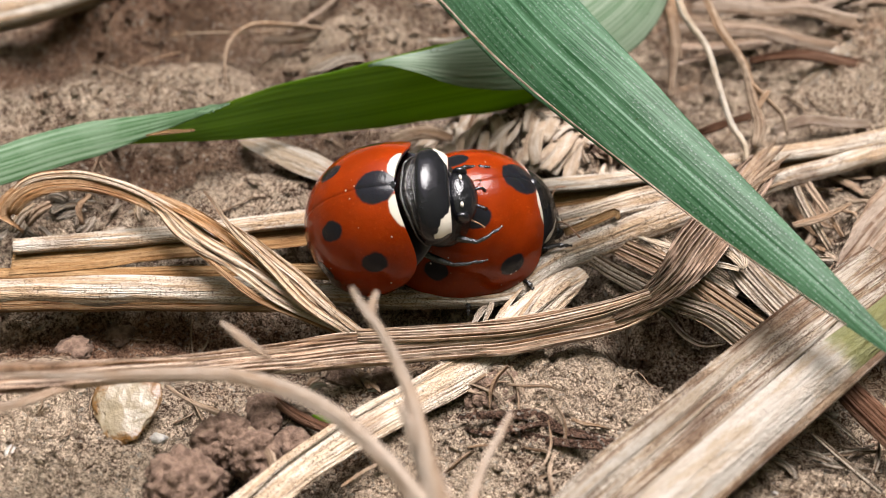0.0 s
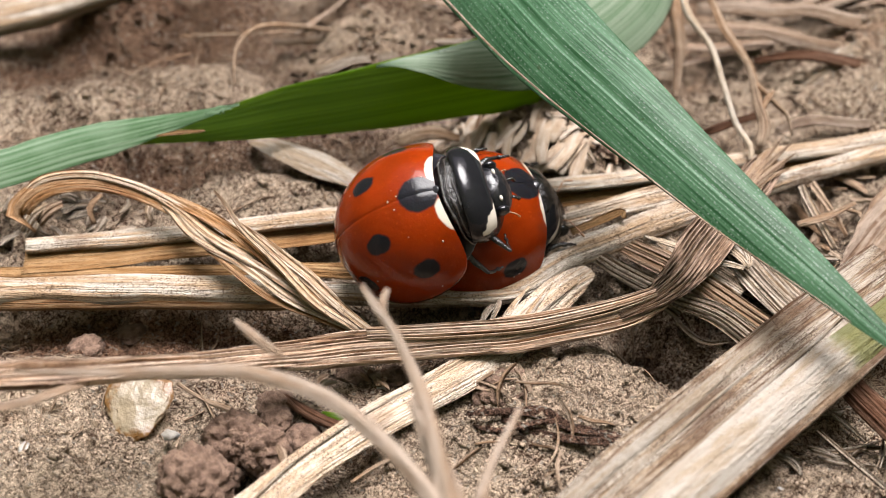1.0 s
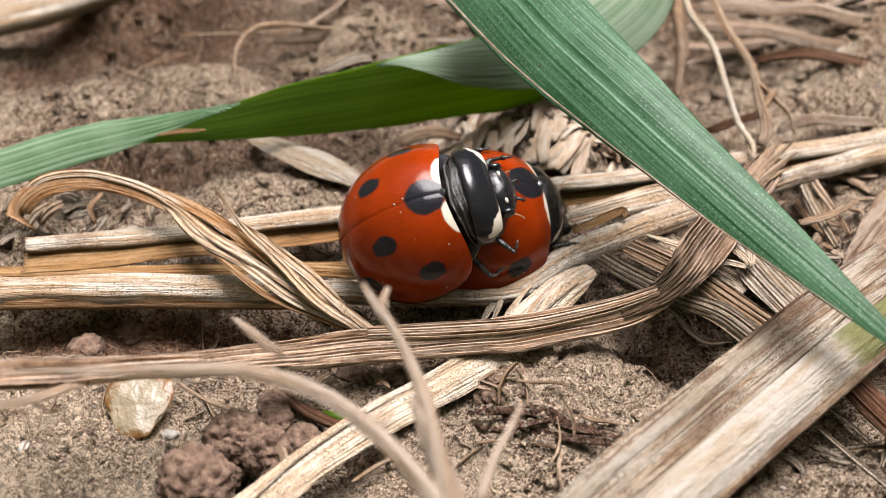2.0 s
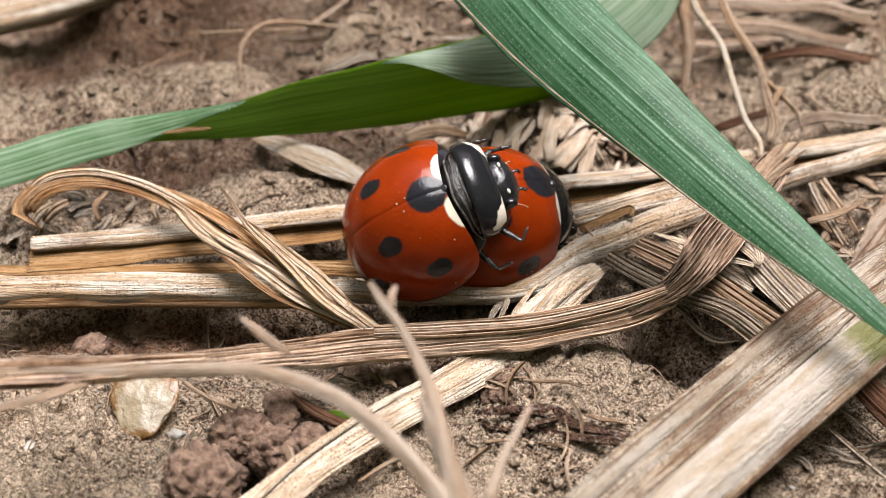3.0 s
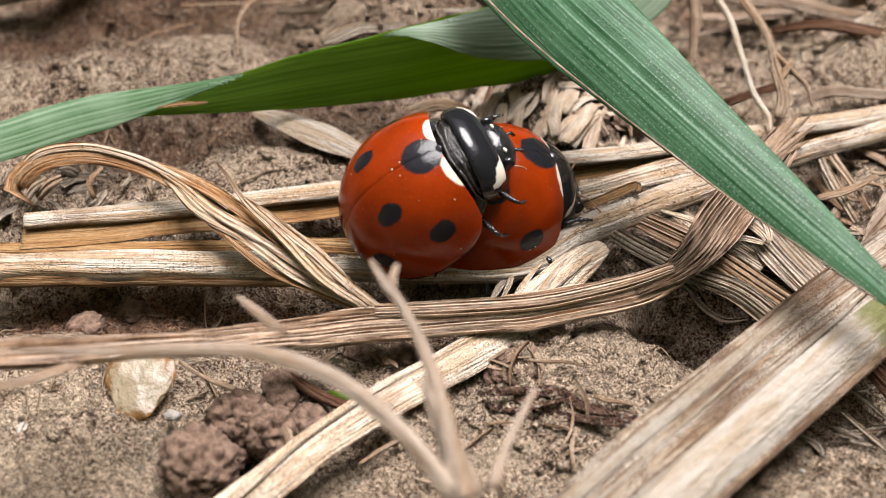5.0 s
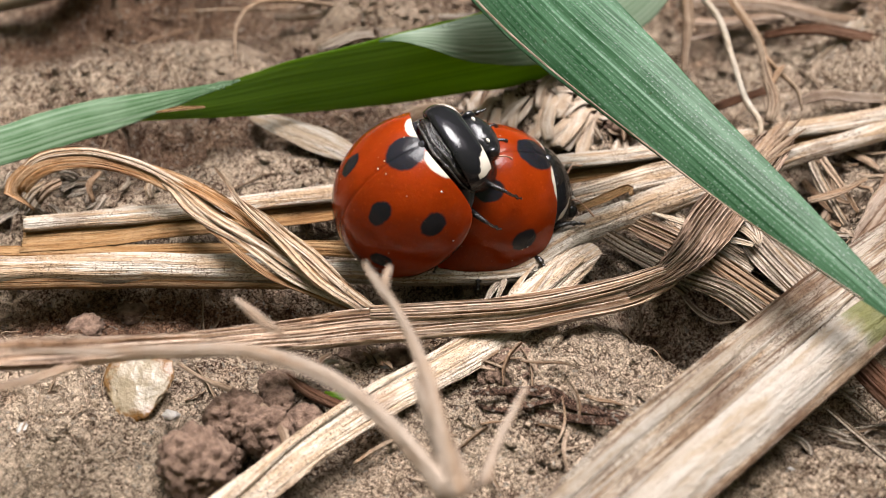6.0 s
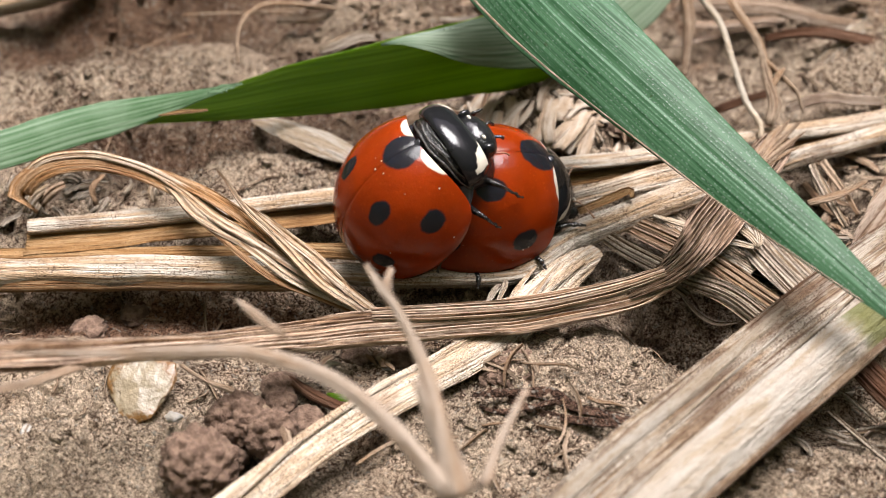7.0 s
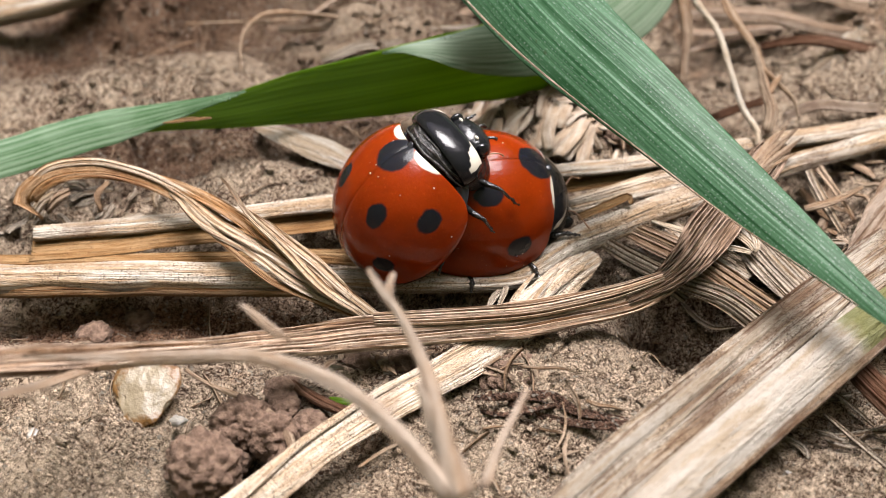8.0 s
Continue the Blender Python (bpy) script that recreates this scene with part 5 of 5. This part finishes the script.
def build_stones():
    q = part("quartz_pebble", lump("quartz_pebble", 1.0, (0.96, 1.02, 0.11), 0.12, QUARTZ, 5, 5, 0.13))
    set_down(tagged(q, "flat amber translucent quartz pebble in soil", "pebble"), -9.24, -7.24, 0.30, -4, 20)
    whites = ((-8.11, -8.34, 0.25, 0.2), (-11.60, -9.50, 0.30, 0.3), (-12.15, -8.87, 0.30, 0.2), (4.96, -8.66, 0.50, 0.12), (9.05, -10.35, 0.20, 0.2), (-2.08, -6.41, 0.20, 0.14))
    for k, (x, y, z, r) in enumerate(whites):
        w = part("white_pebble", lump("white_pebble", r, (1.2, 0.9, 0.6), 0.25, MILKY, 11 + k, 3))
        set_down(tagged(w, "small whitish quartz grain in soil", "pebble", "quartz grains"), x, y, z, 40 * k)
    clods = ((-6.19, -8.50, 0.30, 0.72, 0.9), (-5.22, -8.99, 0.30, 0.62, 1.0), (-7.02, -10.20, 0.45, 0.88, 0.9), (-5.13, -7.71, 0.10, 0.42, 0.8), (-4.77, -9.70, 0.10, 0.5, 0.9), (-4.28, -8.34, -0.10, 0.5, 0.8), (-6.38, -9.54, -0.10, 0.4, 0.8), (-5.21, -7.05, 0.00, 0.5, 0.7),
             (1.47, -6.63, 0.15, 0.75, 0.7), (-2.97, -5.71, 0.00, 0.45, 0.6), (-1.77, -5.87, 0.00, 0.4, 0.6), (-11.70, -3.95, -0.80, 0.5, 0.5), (-10.53, -2.62, -1.35, 0.45, 0.5),
             (6.13, 5.42, 0.30, 0.7, 0.8), (4.23, -5.22, 0.10, 0.4, 0.6))
    for k, (x, y, z, r, f) in enumerate(clods):
        c = part("soil_clod", lump("soil_clod", r, (1.0, 0.95, f), 0.24, CLOD, 31 + k, 5 if r > 0.6 else 4, 0.0, 0.55))
        set_down(tagged(c, "rough rounded brown clod of earth", "soil clod", "clods"), x, y, z, 70 * k)
        for i in range(7 if r > 0.6 else 0):
            turn, up = 0.9 * i + 1.7 * k, 0.15 + 0.11 * i
            crumb = part("crumb", lump("crumb", r * (0.20 + 0.03 * (i % 4)), (1.0, 0.9, 0.85), 0.20, CLOD, 61 + 9 * k + i, 3, 0.0, 0.25), c)
            crumb.location = Vector((math.cos(turn) * math.cos(up), 0.95 * math.sin(turn) * math.cos(up), f * math.sin(up))) * r * 0.94 * S


build_stones()


# ---------------------------------------------------------------- beetles
def ball(name, centre, semi, material, n=20):
    """An ellipsoid with its poles on x."""
    v, f = [], []
    for i in range(n + 1):
        a = math.pi * i / n
        for j in range(2 * n):
            b = math.pi * j / n
            v.append((centre[0] + semi[0] * math.cos(a), centre[1] + semi[1] * math.sin(a) * math.cos(b), centre[2] + semi[2] * math.sin(a) * math.sin(b)))
    for i in range(n):
        for j in range(2 * n):
            k = (j + 1) % (2 * n)
            f.append((i * 2 * n + j, i * 2 * n + k, (i + 1) * 2 * n + k, (i + 1) * 2 * n + j))
    return mesh_of(name, v, f, material)


def limb(name, pts, radii, material, n=10):
    """A tapered, jointed limb as one tube."""
    q = spline([(*p, r, 0) for p, r in zip(pts, radii)], 0.06)
    return sweep(name, [tuple(r) for r in q[:: max(1, len(q) // 24)]] if len(q) > 30 else [tuple(r) for r in q], tube(0.85, 3, 0.04, n, 0.02), material, 0, 1, 0.1)


def wing(name, shape, front, side, material):
    """Half of the domed wing cases, with a rolled rim and a closed inner face."""
    a, b, h = shape
    nr, nt = 26, 64
    outer, inner = [], []
    for i in range(nr + 1):
        for j in range(nt + 1):
            th = math.pi * j / nt
            cut = 1.0
            if math.cos(th) > 0.02:
                lim = front / (a * math.cos(th))
                cut = (1 + lim ** -9) ** (-1 / 9.0)
            s = math.sin(math.pi / 2 * i / nr) * cut
            x, y = a * s * math.cos(th) * (1.06 if th > math.pi / 2 else 1.0), b * s * math.sin(th)
            z = h * math.sqrt(max(1 - s * s, 0.0))
            seam = 0.016 * math.exp(-(y / 0.05) ** 2)
            rim = max(0.0, (s - 0.965) / 0.035)
            flare = 1 + 0.035 * rim
            outer.append((x * flare, side * (y * flare + 0.006), z - seam + 0.06 * rim * rim))
            inner.append((x * 0.95, side * (y * 0.95 + 0.006), z * 0.94 - 0.05))
    w = nt + 1
    cnt = len(outer)
    f = []
    for i in range(nr):
        for j in range(nt):
            q = (i * w + j, i * w + j + 1, (i + 1) * w + j + 1, (i + 1) * w + j)
            f.append(q if side > 0 else q[::-1])
            q = tuple(k + cnt for k in q)
            f.append(q[::-1] if side > 0 else q)
    for j in range(nt):
        q = (nr * w + j, nr * w + j + 1, cnt + nr * w + j + 1, cnt + nr * w + j)
        f.append(q[::-1] if side < 0 else q)
    return mesh_of(name, outer + inner, f, material)


def neck_shield(name, k, wide, reach, shift, lift, material):
    """The plate behind the head: arched across, sloping down to the front, with a rolled edge all round."""
    nu, nv = 48, 24
    outer, inner, uv = [], [], []
    for i in range(nv + 1):
        v = 0.5 - 0.5 * math.cos(math.pi * i / nv)
        for j in range(nu + 1):
            u = -1 + 2 * j / nu
            drop = 1 - math.cos(u * math.pi / 2)
            back = Vector((2.38 - 0.58 * drop, 0, 1.30 - 0.98 * drop))
            front = Vector((2.96 - 0.60 * drop - 0.08 * math.cos(u * math.pi), 0, 0.36 + lift - 0.50 * drop))
            p = back.lerp(back.lerp(front, reach), v)
            swell = 0.14 * reach * (1 - abs(2 * v - 1) ** 2.6) - 0.05 * (abs(2 * v - 1) ** 14)
            p += Vector((0.80, 0, 0.60)) * swell * (1 - 0.6 * drop)
            p.y = wide * (1 - 0.16 * v * v) * math.sin(u * math.pi / 2) * (1 + 0.05 * math.sin(math.pi * v))
            p.x += shift
            outer.append(p * k)
            inner.append((p - Vector((0.10, 0.08 * math.sin(u * 1.57), 0.14))) * k)
            uv.append((u, v))
    w, n = nu + 1, (nu + 1) * (nv + 1)
    f = []
    for i in range(nv):
        for j in range(nu):
            q = (i * w + j, (i + 1) * w + j, (i + 1) * w + j + 1, i * w + j + 1)
            f.append(q)
            f.append(tuple(c + n for c in q)[::-1])
    ring = [j for j in range(w)] + [i * w + nu for i in range(1, nv + 1)] + [nv * w + j for j in range(nu - 1, -1, -1)] + [i * w for i in range(nv - 1, 0, -1)]
    for p, q in zip(ring, ring[1:] + ring[:1]):
        f.append((p, q, q + n, p + n))
    return mesh_of(name, outer + inner, f, material, uv + uv)


def dome(x, y, shape):
    a, b, h = shape
    return (x, y, h * math.sqrt(max(1 - (x / a) ** 2 - (y / b) ** 2, 0.02)))


def ladybird(label, shape, k, red, tag, legs, feelers, jointed=(), wide=1.50, reach=1.0, white=(0.38, (2.0, 0.75, 0.5))):
    """A seven-spotted ladybird, facing along x. k: its scale."""
    a, b, h = shape
    front = 1.86 * k
    bug = base("ladybird", label, "ladybird", "mating pair")
    D = lambda x, y: dome(x * k, y * k, shape)
    spots = [(D(1.42, 0), 0.53 * k, (0.85, 1.0, 0.8))]
    whites = []
    for s in (-1, 1):
        spots += [(D(-0.23, 0.96 * s), 0.34 * k, (0.8, 1.15, 1)), (D(0.58, 1.95 * s), 0.33 * k, (0.8, 1, 1)), (D(-1.5, 1.5 * s), 0.34 * k, (1, 1, 1))]
        whites += [(D(1.84, 0.74 * s), white[0] * k, white[1])]
    red_mat = wing_case("red_wing_case_" + tag, red, spots, whites)
    black = chitin("black_chitin_" + tag)
    face = chitin("black_face_" + tag, 0.16, (0.004, 0.004, 0.005), 0.04, 0.5)
    feel = chitin("feeler_chitin_" + tag, 0.4, (0.16, 0.085, 0.045))
    neck = chitin("neck_chitin_" + tag, 0.22, (0.005, 0.0045, 0.0045), 0.12)
    joint = chitin("leg_chitin_" + tag, 0.18, (0.006, 0.0055, 0.005), 0.10, 0.6)
    fold = chitin("neck_fold_" + tag, 0.25, (0.018, 0.016, 0.015), 0.16, 0.7)
    pale = plain("cheek_cream_" + tag, (0.38, 0.34, 0.28), (0.46, 0.42, 0.35), 3.0, 0.3, 0.02)
    part("wing_case", wing("wing_case", shape, front, 1, red_mat), bug, "glossy orange-red wing case with black spots")
    part("wing_case", wing("wing_case", shape, front, -1, red_mat), bug, "glossy orange-red wing case with black spots")
    part("abdomen", ball("abdomen", (0, 0, 0.05), (a * 0.93, b * 0.92, 0.45 * k), black, 18), bug, "black underside")
    sc = D(1.80, 0)
    part("scutellum", ball("scutellum", (sc[0] - 0.06 * k, 0, sc[2] - 0.03 * k), (0.20 * k, 0.14 * k, 0.05 * k), black, 10), bug, "small black triangular plate")
    part("collar", ball("collar", (1.86 * k, 0, -0.10 * k), (0.80 * k, 0.94 * wide * k, 1.52 * k), neck, 30), bug, "dark ridged neck membrane")
    for x, rad, thick in ((1.92, 1.57, 0.045), (2.08, 1.50, 0.04), (2.22, 1.40, 0.03)) if reach == 1.0 else ():
        arc = [(x * k - 0.30 * k * (1 - math.sin(u)) + 0.03 * math.sin(7 * u + x * 9), rad * k * math.cos(u) * wide / 1.62, -0.10 * k + rad * k * 0.98 * math.sin(u)) for u in np.linspace(0.1, math.pi - 0.1, 15)]
        part("neck_fold", limb("neck_fold", arc, [thick * (1 + 0.5 * math.sin(3.1 * i + x * 5)) for i in range(15)], fold, 8), bug, "greyish wrinkled fold behind the neck shield")
    part("pronotum", neck_shield("pronotum", k, wide, reach, *((0.0, 0.0) if reach == 1.0 else (-0.36, 0.30)), shield_plate("black_shield_" + tag)), bug, "glossy black neck shield with white corners")
    hx, hz = (2.60, -0.46) if reach == 1.0 else (2.36, -0.36)
    hd = part("head", ball("head", (hx * k, 0, hz * k), (0.46 * k, 0.84 * k, 0.60 * k), face, 26), bug, "black head with two white marks")
    for s in (-1, 1):
        part("eye", ball("eye", ((hx + 0.14) * k, 0.74 * s * k, (hz + 0.14) * k), (0.22 * k, 0.15 * k, 0.24 * k), face, 14), hd, "black faceted eye")
        part("cheek_mark", ball("cheek_mark", ((hx + 0.31) * k, 0.44 * s * k, (hz + 0.34) * k), (0.05 * k, 0.09 * k, 0.06 * k), pale, 8), hd, "small cream mark beside the eye")
        pts = feelers[0 if s < 0 else 1]
        part("antenna", limb("antenna", pts, (0.03, 0.022, 0.022, 0.04), feel, 8), hd, "short brown clubbed antenna")
        part("palp", limb("palp", [(hx * k + 0.3 * k, 0.25 * s * k, -0.75 * k), (hx * k + 0.42 * k, 0.32 * s * k, -0.95 * k), (hx * k + 0.4 * k, 0.3 * s * k, -1.15 * k)], (0.05, 0.05, 0.07), joint, 8), hd)
    made = {}
    for name, hip, knee, ankle, toe in legs:
        mid = [(p + q) / 2 for p, q in zip(hip, knee)]
        leg = part("leg", limb("leg", [hip, mid, knee], (0.13 * k, 0.15 * k, 0.10 * k), joint), bug)
        part("shin", limb("shin", [knee, ankle], (0.085 * k, 0.06 * k), joint), leg)
        step = lambda u: [p + (q - p) * u for p, q in zip(ankle, toe)]
        part("foot", limb("foot", [ankle, step(0.25), step(0.5), step(0.62), step(0.85), step(1.0)], [k * r for r in (0.05, 0.085, 0.04, 0.06, 0.03, 0.05)], joint), leg)
    for name, thigh, lower in jointed:
        leg = part("leg", limb("leg", [(-0.1, 0, 0), (thigh * 0.45, 0, 0.04), (thigh, 0, 0)], (0.10, 0.12, 0.07), joint), bug)
        u = lower
        shin = part("shin", limb("shin", [(0, 0, 0), (0.10 * u, 0, 0), (0.40 * u, 0.02, 0), (0.52 * u, 0, 0), (0.57 * u, 0, -0.02), (0.67 * u, 0, -0.03), (0.74 * u, 0, 0), (0.80 * u, 0, 0), (0.93 * u, 0, -0.03), (u, 0, -0.05)],
                                 (0.055, 0.065, 0.058, 0.048, 0.034, 0.070, 0.036, 0.058, 0.024, 0.045), joint), leg)
        made[name], made[name + "_shin"] = leg, shin
    return bug, made


MALE = (2.55, 2.35, 2.40)
FEMALE = (2.80, 2.46, 2.95)
MALE_LEGS = (
    ("hr", (0.3, -1.2, -0.3), (0.10, -1.85, -0.25), (-0.60, -1.95, -0.45), (-1.15, -2.1, -0.6)),
    ("fl", (1.9, 0.9, -0.7), (2.3, 1.35, -1.15), (2.5, 1.40, -1.5), (2.85, 1.35, -1.7)),
    ("ml", (1.2, 1.2, -0.5), (1.5, 1.9, -1.2), (1.7, 2.1, -1.8), (2.0, 2.1, -2.1)),
    ("hl", (0.3, 1.2, -0.3), (0.10, 1.7, -0.5), (-0.5, 1.8, -0.9), (-1.0, 1.9, -1.3)),
)
FEMALE_LEGS = (
    ("fr", (1.7, -0.9, -0.1), (2.15, -1.50, 0.25), (2.50, -1.52, 0.28), (2.98, -1.66, 0.24)),
    ("mr", (0.8, -1.3, -0.1), (1.00, -2.22, 0.06), (1.14, -2.52, 0.26), (1.25, -2.86, 0.14)),
    ("hr", (-0.9, -1.3, -0.1), (-0.94, -2.22, 0.02), (-0.90, -2.60, 0.12), (-1.00, -2.92, -0.04)),
    ("fl", (2.1, 1.1, -0.4), (2.5, 1.9, -0.2), (2.8, 2.1, -0.8), (3.1, 2.2, -1.0)),
    ("ml", (1.2, 1.5, -0.3), (1.5, 2.6, -0.1), (1.7, 2.9, -0.8), (2.0, 3.0, -1.2)),
    ("hl", (-0.4, 1.5, -0.3), (-0.4, 2.6, -0.2), (-0.5, 2.9, -0.9), (-0.6, 3.0, -1.3)),
)
MALE_FEELERS = [[(2.5, 0.55 * s, -0.8), (2.72, 0.70 * s, -1.0), (2.78, 0.76 * s, -1.15), (2.76, 0.78 * s, -1.3)] for s in (-1, 1)]
FEMALE_FEELERS = [[(2.80, -0.60, 0.10), (3.00, -0.75, 0.26), (3.15, -1.05, 0.32), (3.28, -1.55, 0.42)], [(3.2, 0.6, -0.3), (3.5, 0.9, -0.3), (3.7, 1.0, -0.5), (3.9, 1.0, -0.6)]]
male, male_legs = ladybird("glossy orange-red seven-spotted ladybird mounted on another's back", MALE, 1.0, (0.172, 0.0180, 0.0008), "upper", MALE_LEGS, MALE_FEELERS, (("fr", 1.0, 1.15), ("mr", 1.0, 1.15)))
female, female_legs = ladybird("glossy orange-red seven-spotted ladybird standing on straw under its mate", FEMALE, 1.13, (0.172, 0.0180, 0.0008), "lower", FEMALE_LEGS, FEMALE_FEELERS, (), 1.30, 0.86, (0.30, (2.6, 0.62, 0.5)))


# ---------------------------------------------------------------- what moves
def mm(x, y, z, rx, ry, rz):
    return pose(x * S, y * S, z * S, rx, ry, rz)


def motions():
    walk(male, [
        (0, mm(-1.73, -1.91, 2.93, 32.7, -37.8, -18.0)), (0.5, mm(-1.81, -2.03, 3.09, 33.4, -37.9, -15.3)),
        (1, mm(-1.02, -2.41, 3.18, 35.3, -36.6, -5.3)), (1.5, mm(-0.93, -2.37, 3.07, 36.6, -34.6, -5.9)),
        (3, mm(-1.02, -2.19, 3.0, 38.6, -38.0, -3.6)), (3.5, mm(-1.11, -2.29, 3.12, 32.6, -41.1, -0.7)),
        (4, mm(-0.96, -2.22, 2.98, 32.7, -37.4, 1.6)), (4.5, mm(-1.0, -2.35, 3.11, 31.1, -37.8, 4.7)),
        (5, mm(-1.14, -2.2, 3.1, 27.6, -41.9, 7.6)), (6.5, mm(-1.27, -1.95, 3.08, 21.2, -48.0, 14.9)),
        (7, mm(-1.3, -1.9, 3.06, 18.5, -49.3, 16.8)), (7.5, mm(-1.31, -2.02, 3.16, 15.1, -50.4, 18.8)),
        (8, mm(-1.41, -1.93, 3.12, 12.0, -51.2, 22.5))])
    walk(female, [
        (0, mm(0.81, -0.47, 1.22, 17.4, -3.4, 18.5)), (0.5, mm(0.7, -0.54, 1.34, 17.2, -1.1, 17.4)),
        (1, mm(0.76, -0.3, 1.08, 22.0, -7.2, 16.5)), (1.5, mm(0.8, -0.27, 1.02, 22.2, -8.0, 16.8)),
        (3, mm(0.84, -0.18, 1.04, 23.6, -1.8, 18.6)), (3.5, mm(0.85, -0.26, 1.05, 19.5, -2.8, 17.2)),
        (4, mm(0.78, -0.3, 1.04, 22.2, -5.8, 18.2)), (4.5, mm(0.76, -0.36, 1.08, 22.2, -6.2, 18.5)),
        (5, mm(0.82, -0.4, 1.11, 18.1, -4.3, 18.0)), (6.5, mm(0.84, -0.4, 1.3, 17.2, -1.4, 16.3)),
        (7, mm(0.83, -0.4, 1.35, 17.6, -0.8, 16.3)), (7.5, mm(0.84, -0.39, 1.35, 17.3, -1.0, 15.6)),
        (8, mm(0.71, -0.36, 1.35, 17.8, 1.2, 14.5))])

    walk(male_legs["fr"], [
        (0, mm(1.90, -0.95, -0.50, 132.9, 36.0, -24.6)), (0.5, mm(1.90, -0.95, -0.50, 126.9, 30.3, -33.3)), (1, mm(1.90, -0.95, -0.50, 88.3, 24.1, -64.5)),
        (1.5, mm(1.90, -0.95, -0.50, 87.6, 23.5, -65.0)), (3, mm(1.90, -0.95, -0.50, 98.9, 16.2, -58.6)), (3.5, mm(1.90, -0.95, -0.50, 94.9, 28.8, -59.9)),
        (4, mm(1.90, -0.95, -0.50, 90.5, 1.0, -63.3)), (4.5, mm(1.90, -0.95, -0.50, 84.9, 2.5, -65.0)), (5, mm(1.90, -0.95, -0.50, 87.7, 1.0, -64.1)),
        (6.5, mm(1.90, -0.95, -0.50, 79.4, -0.9, -66.1)), (7, mm(1.90, -0.95, -0.50, 79.2, -0.2, -66.4)), (7.5, mm(1.90, -0.95, -0.50, 78.4, 12.2, -69.0)),
        (8, mm(1.90, -0.95, -0.50, 71.3, 12.4, -72.7))])
    walk(male_legs["fr_shin"], [
        (0, mm(1.00, 0, 0, 0, 0, -64.3)), (0.5, mm(1.00, 0, 0, 0, 0, -74.2)), (1, mm(1.00, 0, 0, 0, 0, -115.5)), (1.5, mm(1.00, 0, 0, 0, 0, -100.8)),
        (3, mm(1.00, 0, 0, 0, 0, -101.1)), (3.5, mm(1.00, 0, 0, 0, 0, -87.8)), (4, mm(1.00, 0, 0, 0, 0, -120.1)), (4.5, mm(1.00, 0, 0, 0, 0, -117.0)),
        (5, mm(1.00, 0, 0, 0, 0, -109.4)), (6.5, mm(1.00, 0, 0, 0, 0, -92.2)), (7, mm(1.00, 0, 0, 0, 0, -89.6)), (7.5, mm(1.00, 0, 0, 0, 0, -82.4)),
        (8, mm(1.00, 0, 0, 0, 0, -76.1))])
    walk(male_legs["mr"], [
        (0, mm(1.10, -1.35, -0.35, 133.2, 45.7, -33.4)), (0.5, mm(1.10, -1.35, -0.35, 123.4, 35.1, -47.0)), (1, mm(1.10, -1.35, -0.35, 91.4, 38.6, -72.2)),
        (1.5, mm(1.10, -1.35, -0.35, 93.5, 31.0, -70.9)), (3, mm(1.10, -1.35, -0.35, 91.9, 18.2, -72.4)), (3.5, mm(1.10, -1.35, -0.35, 90.0, 29.4, -73.3)),
        (4, mm(1.10, -1.35, -0.35, 85.3, 7.2, -74.8)), (4.5, mm(1.10, -1.35, -0.35, 79.4, 10.3, -77.2)), (5, mm(1.10, -1.35, -0.35, 82.2, 5.6, -75.6)),
        (6.5, mm(1.10, -1.35, -0.35, 75.2, -6.6, -74.5)), (7, mm(1.10, -1.35, -0.35, 74.7, -7.6, -74.2)), (7.5, mm(1.10, -1.35, -0.35, 75.0, 3.5, -77.2)),
        (8, mm(1.10, -1.35, -0.35, 66.8, 2.1, -78.9))])
    walk(male_legs["mr_shin"], [
        (0, mm(1.00, 0, 0, 0, 0, -37.7)), (0.5, mm(1.00, 0, 0, 0, 0, -58.8)), (1, mm(1.00, 0, 0, 0, 0, -68.5)), (1.5, mm(1.00, 0, 0, 0, 0, -80.2)),
        (3, mm(1.00, 0, 0, 0, 0, -86.2)), (3.5, mm(1.00, 0, 0, 0, 0, -78.9)), (4, mm(1.00, 0, 0, 0, 0, -105.1)), (4.5, mm(1.00, 0, 0, 0, 0, -101.7)),
        (5, mm(1.00, 0, 0, 0, 0, -100.2)), (6.5, mm(1.00, 0, 0, 0, 0, -103.2)), (7, mm(1.00, 0, 0, 0, 0, -103.5)), (7.5, mm(1.00, 0, 0, 0, 0, -100.8)),
        (8, mm(1.00, 0, 0, 0, 0, -99.9))])


motions()
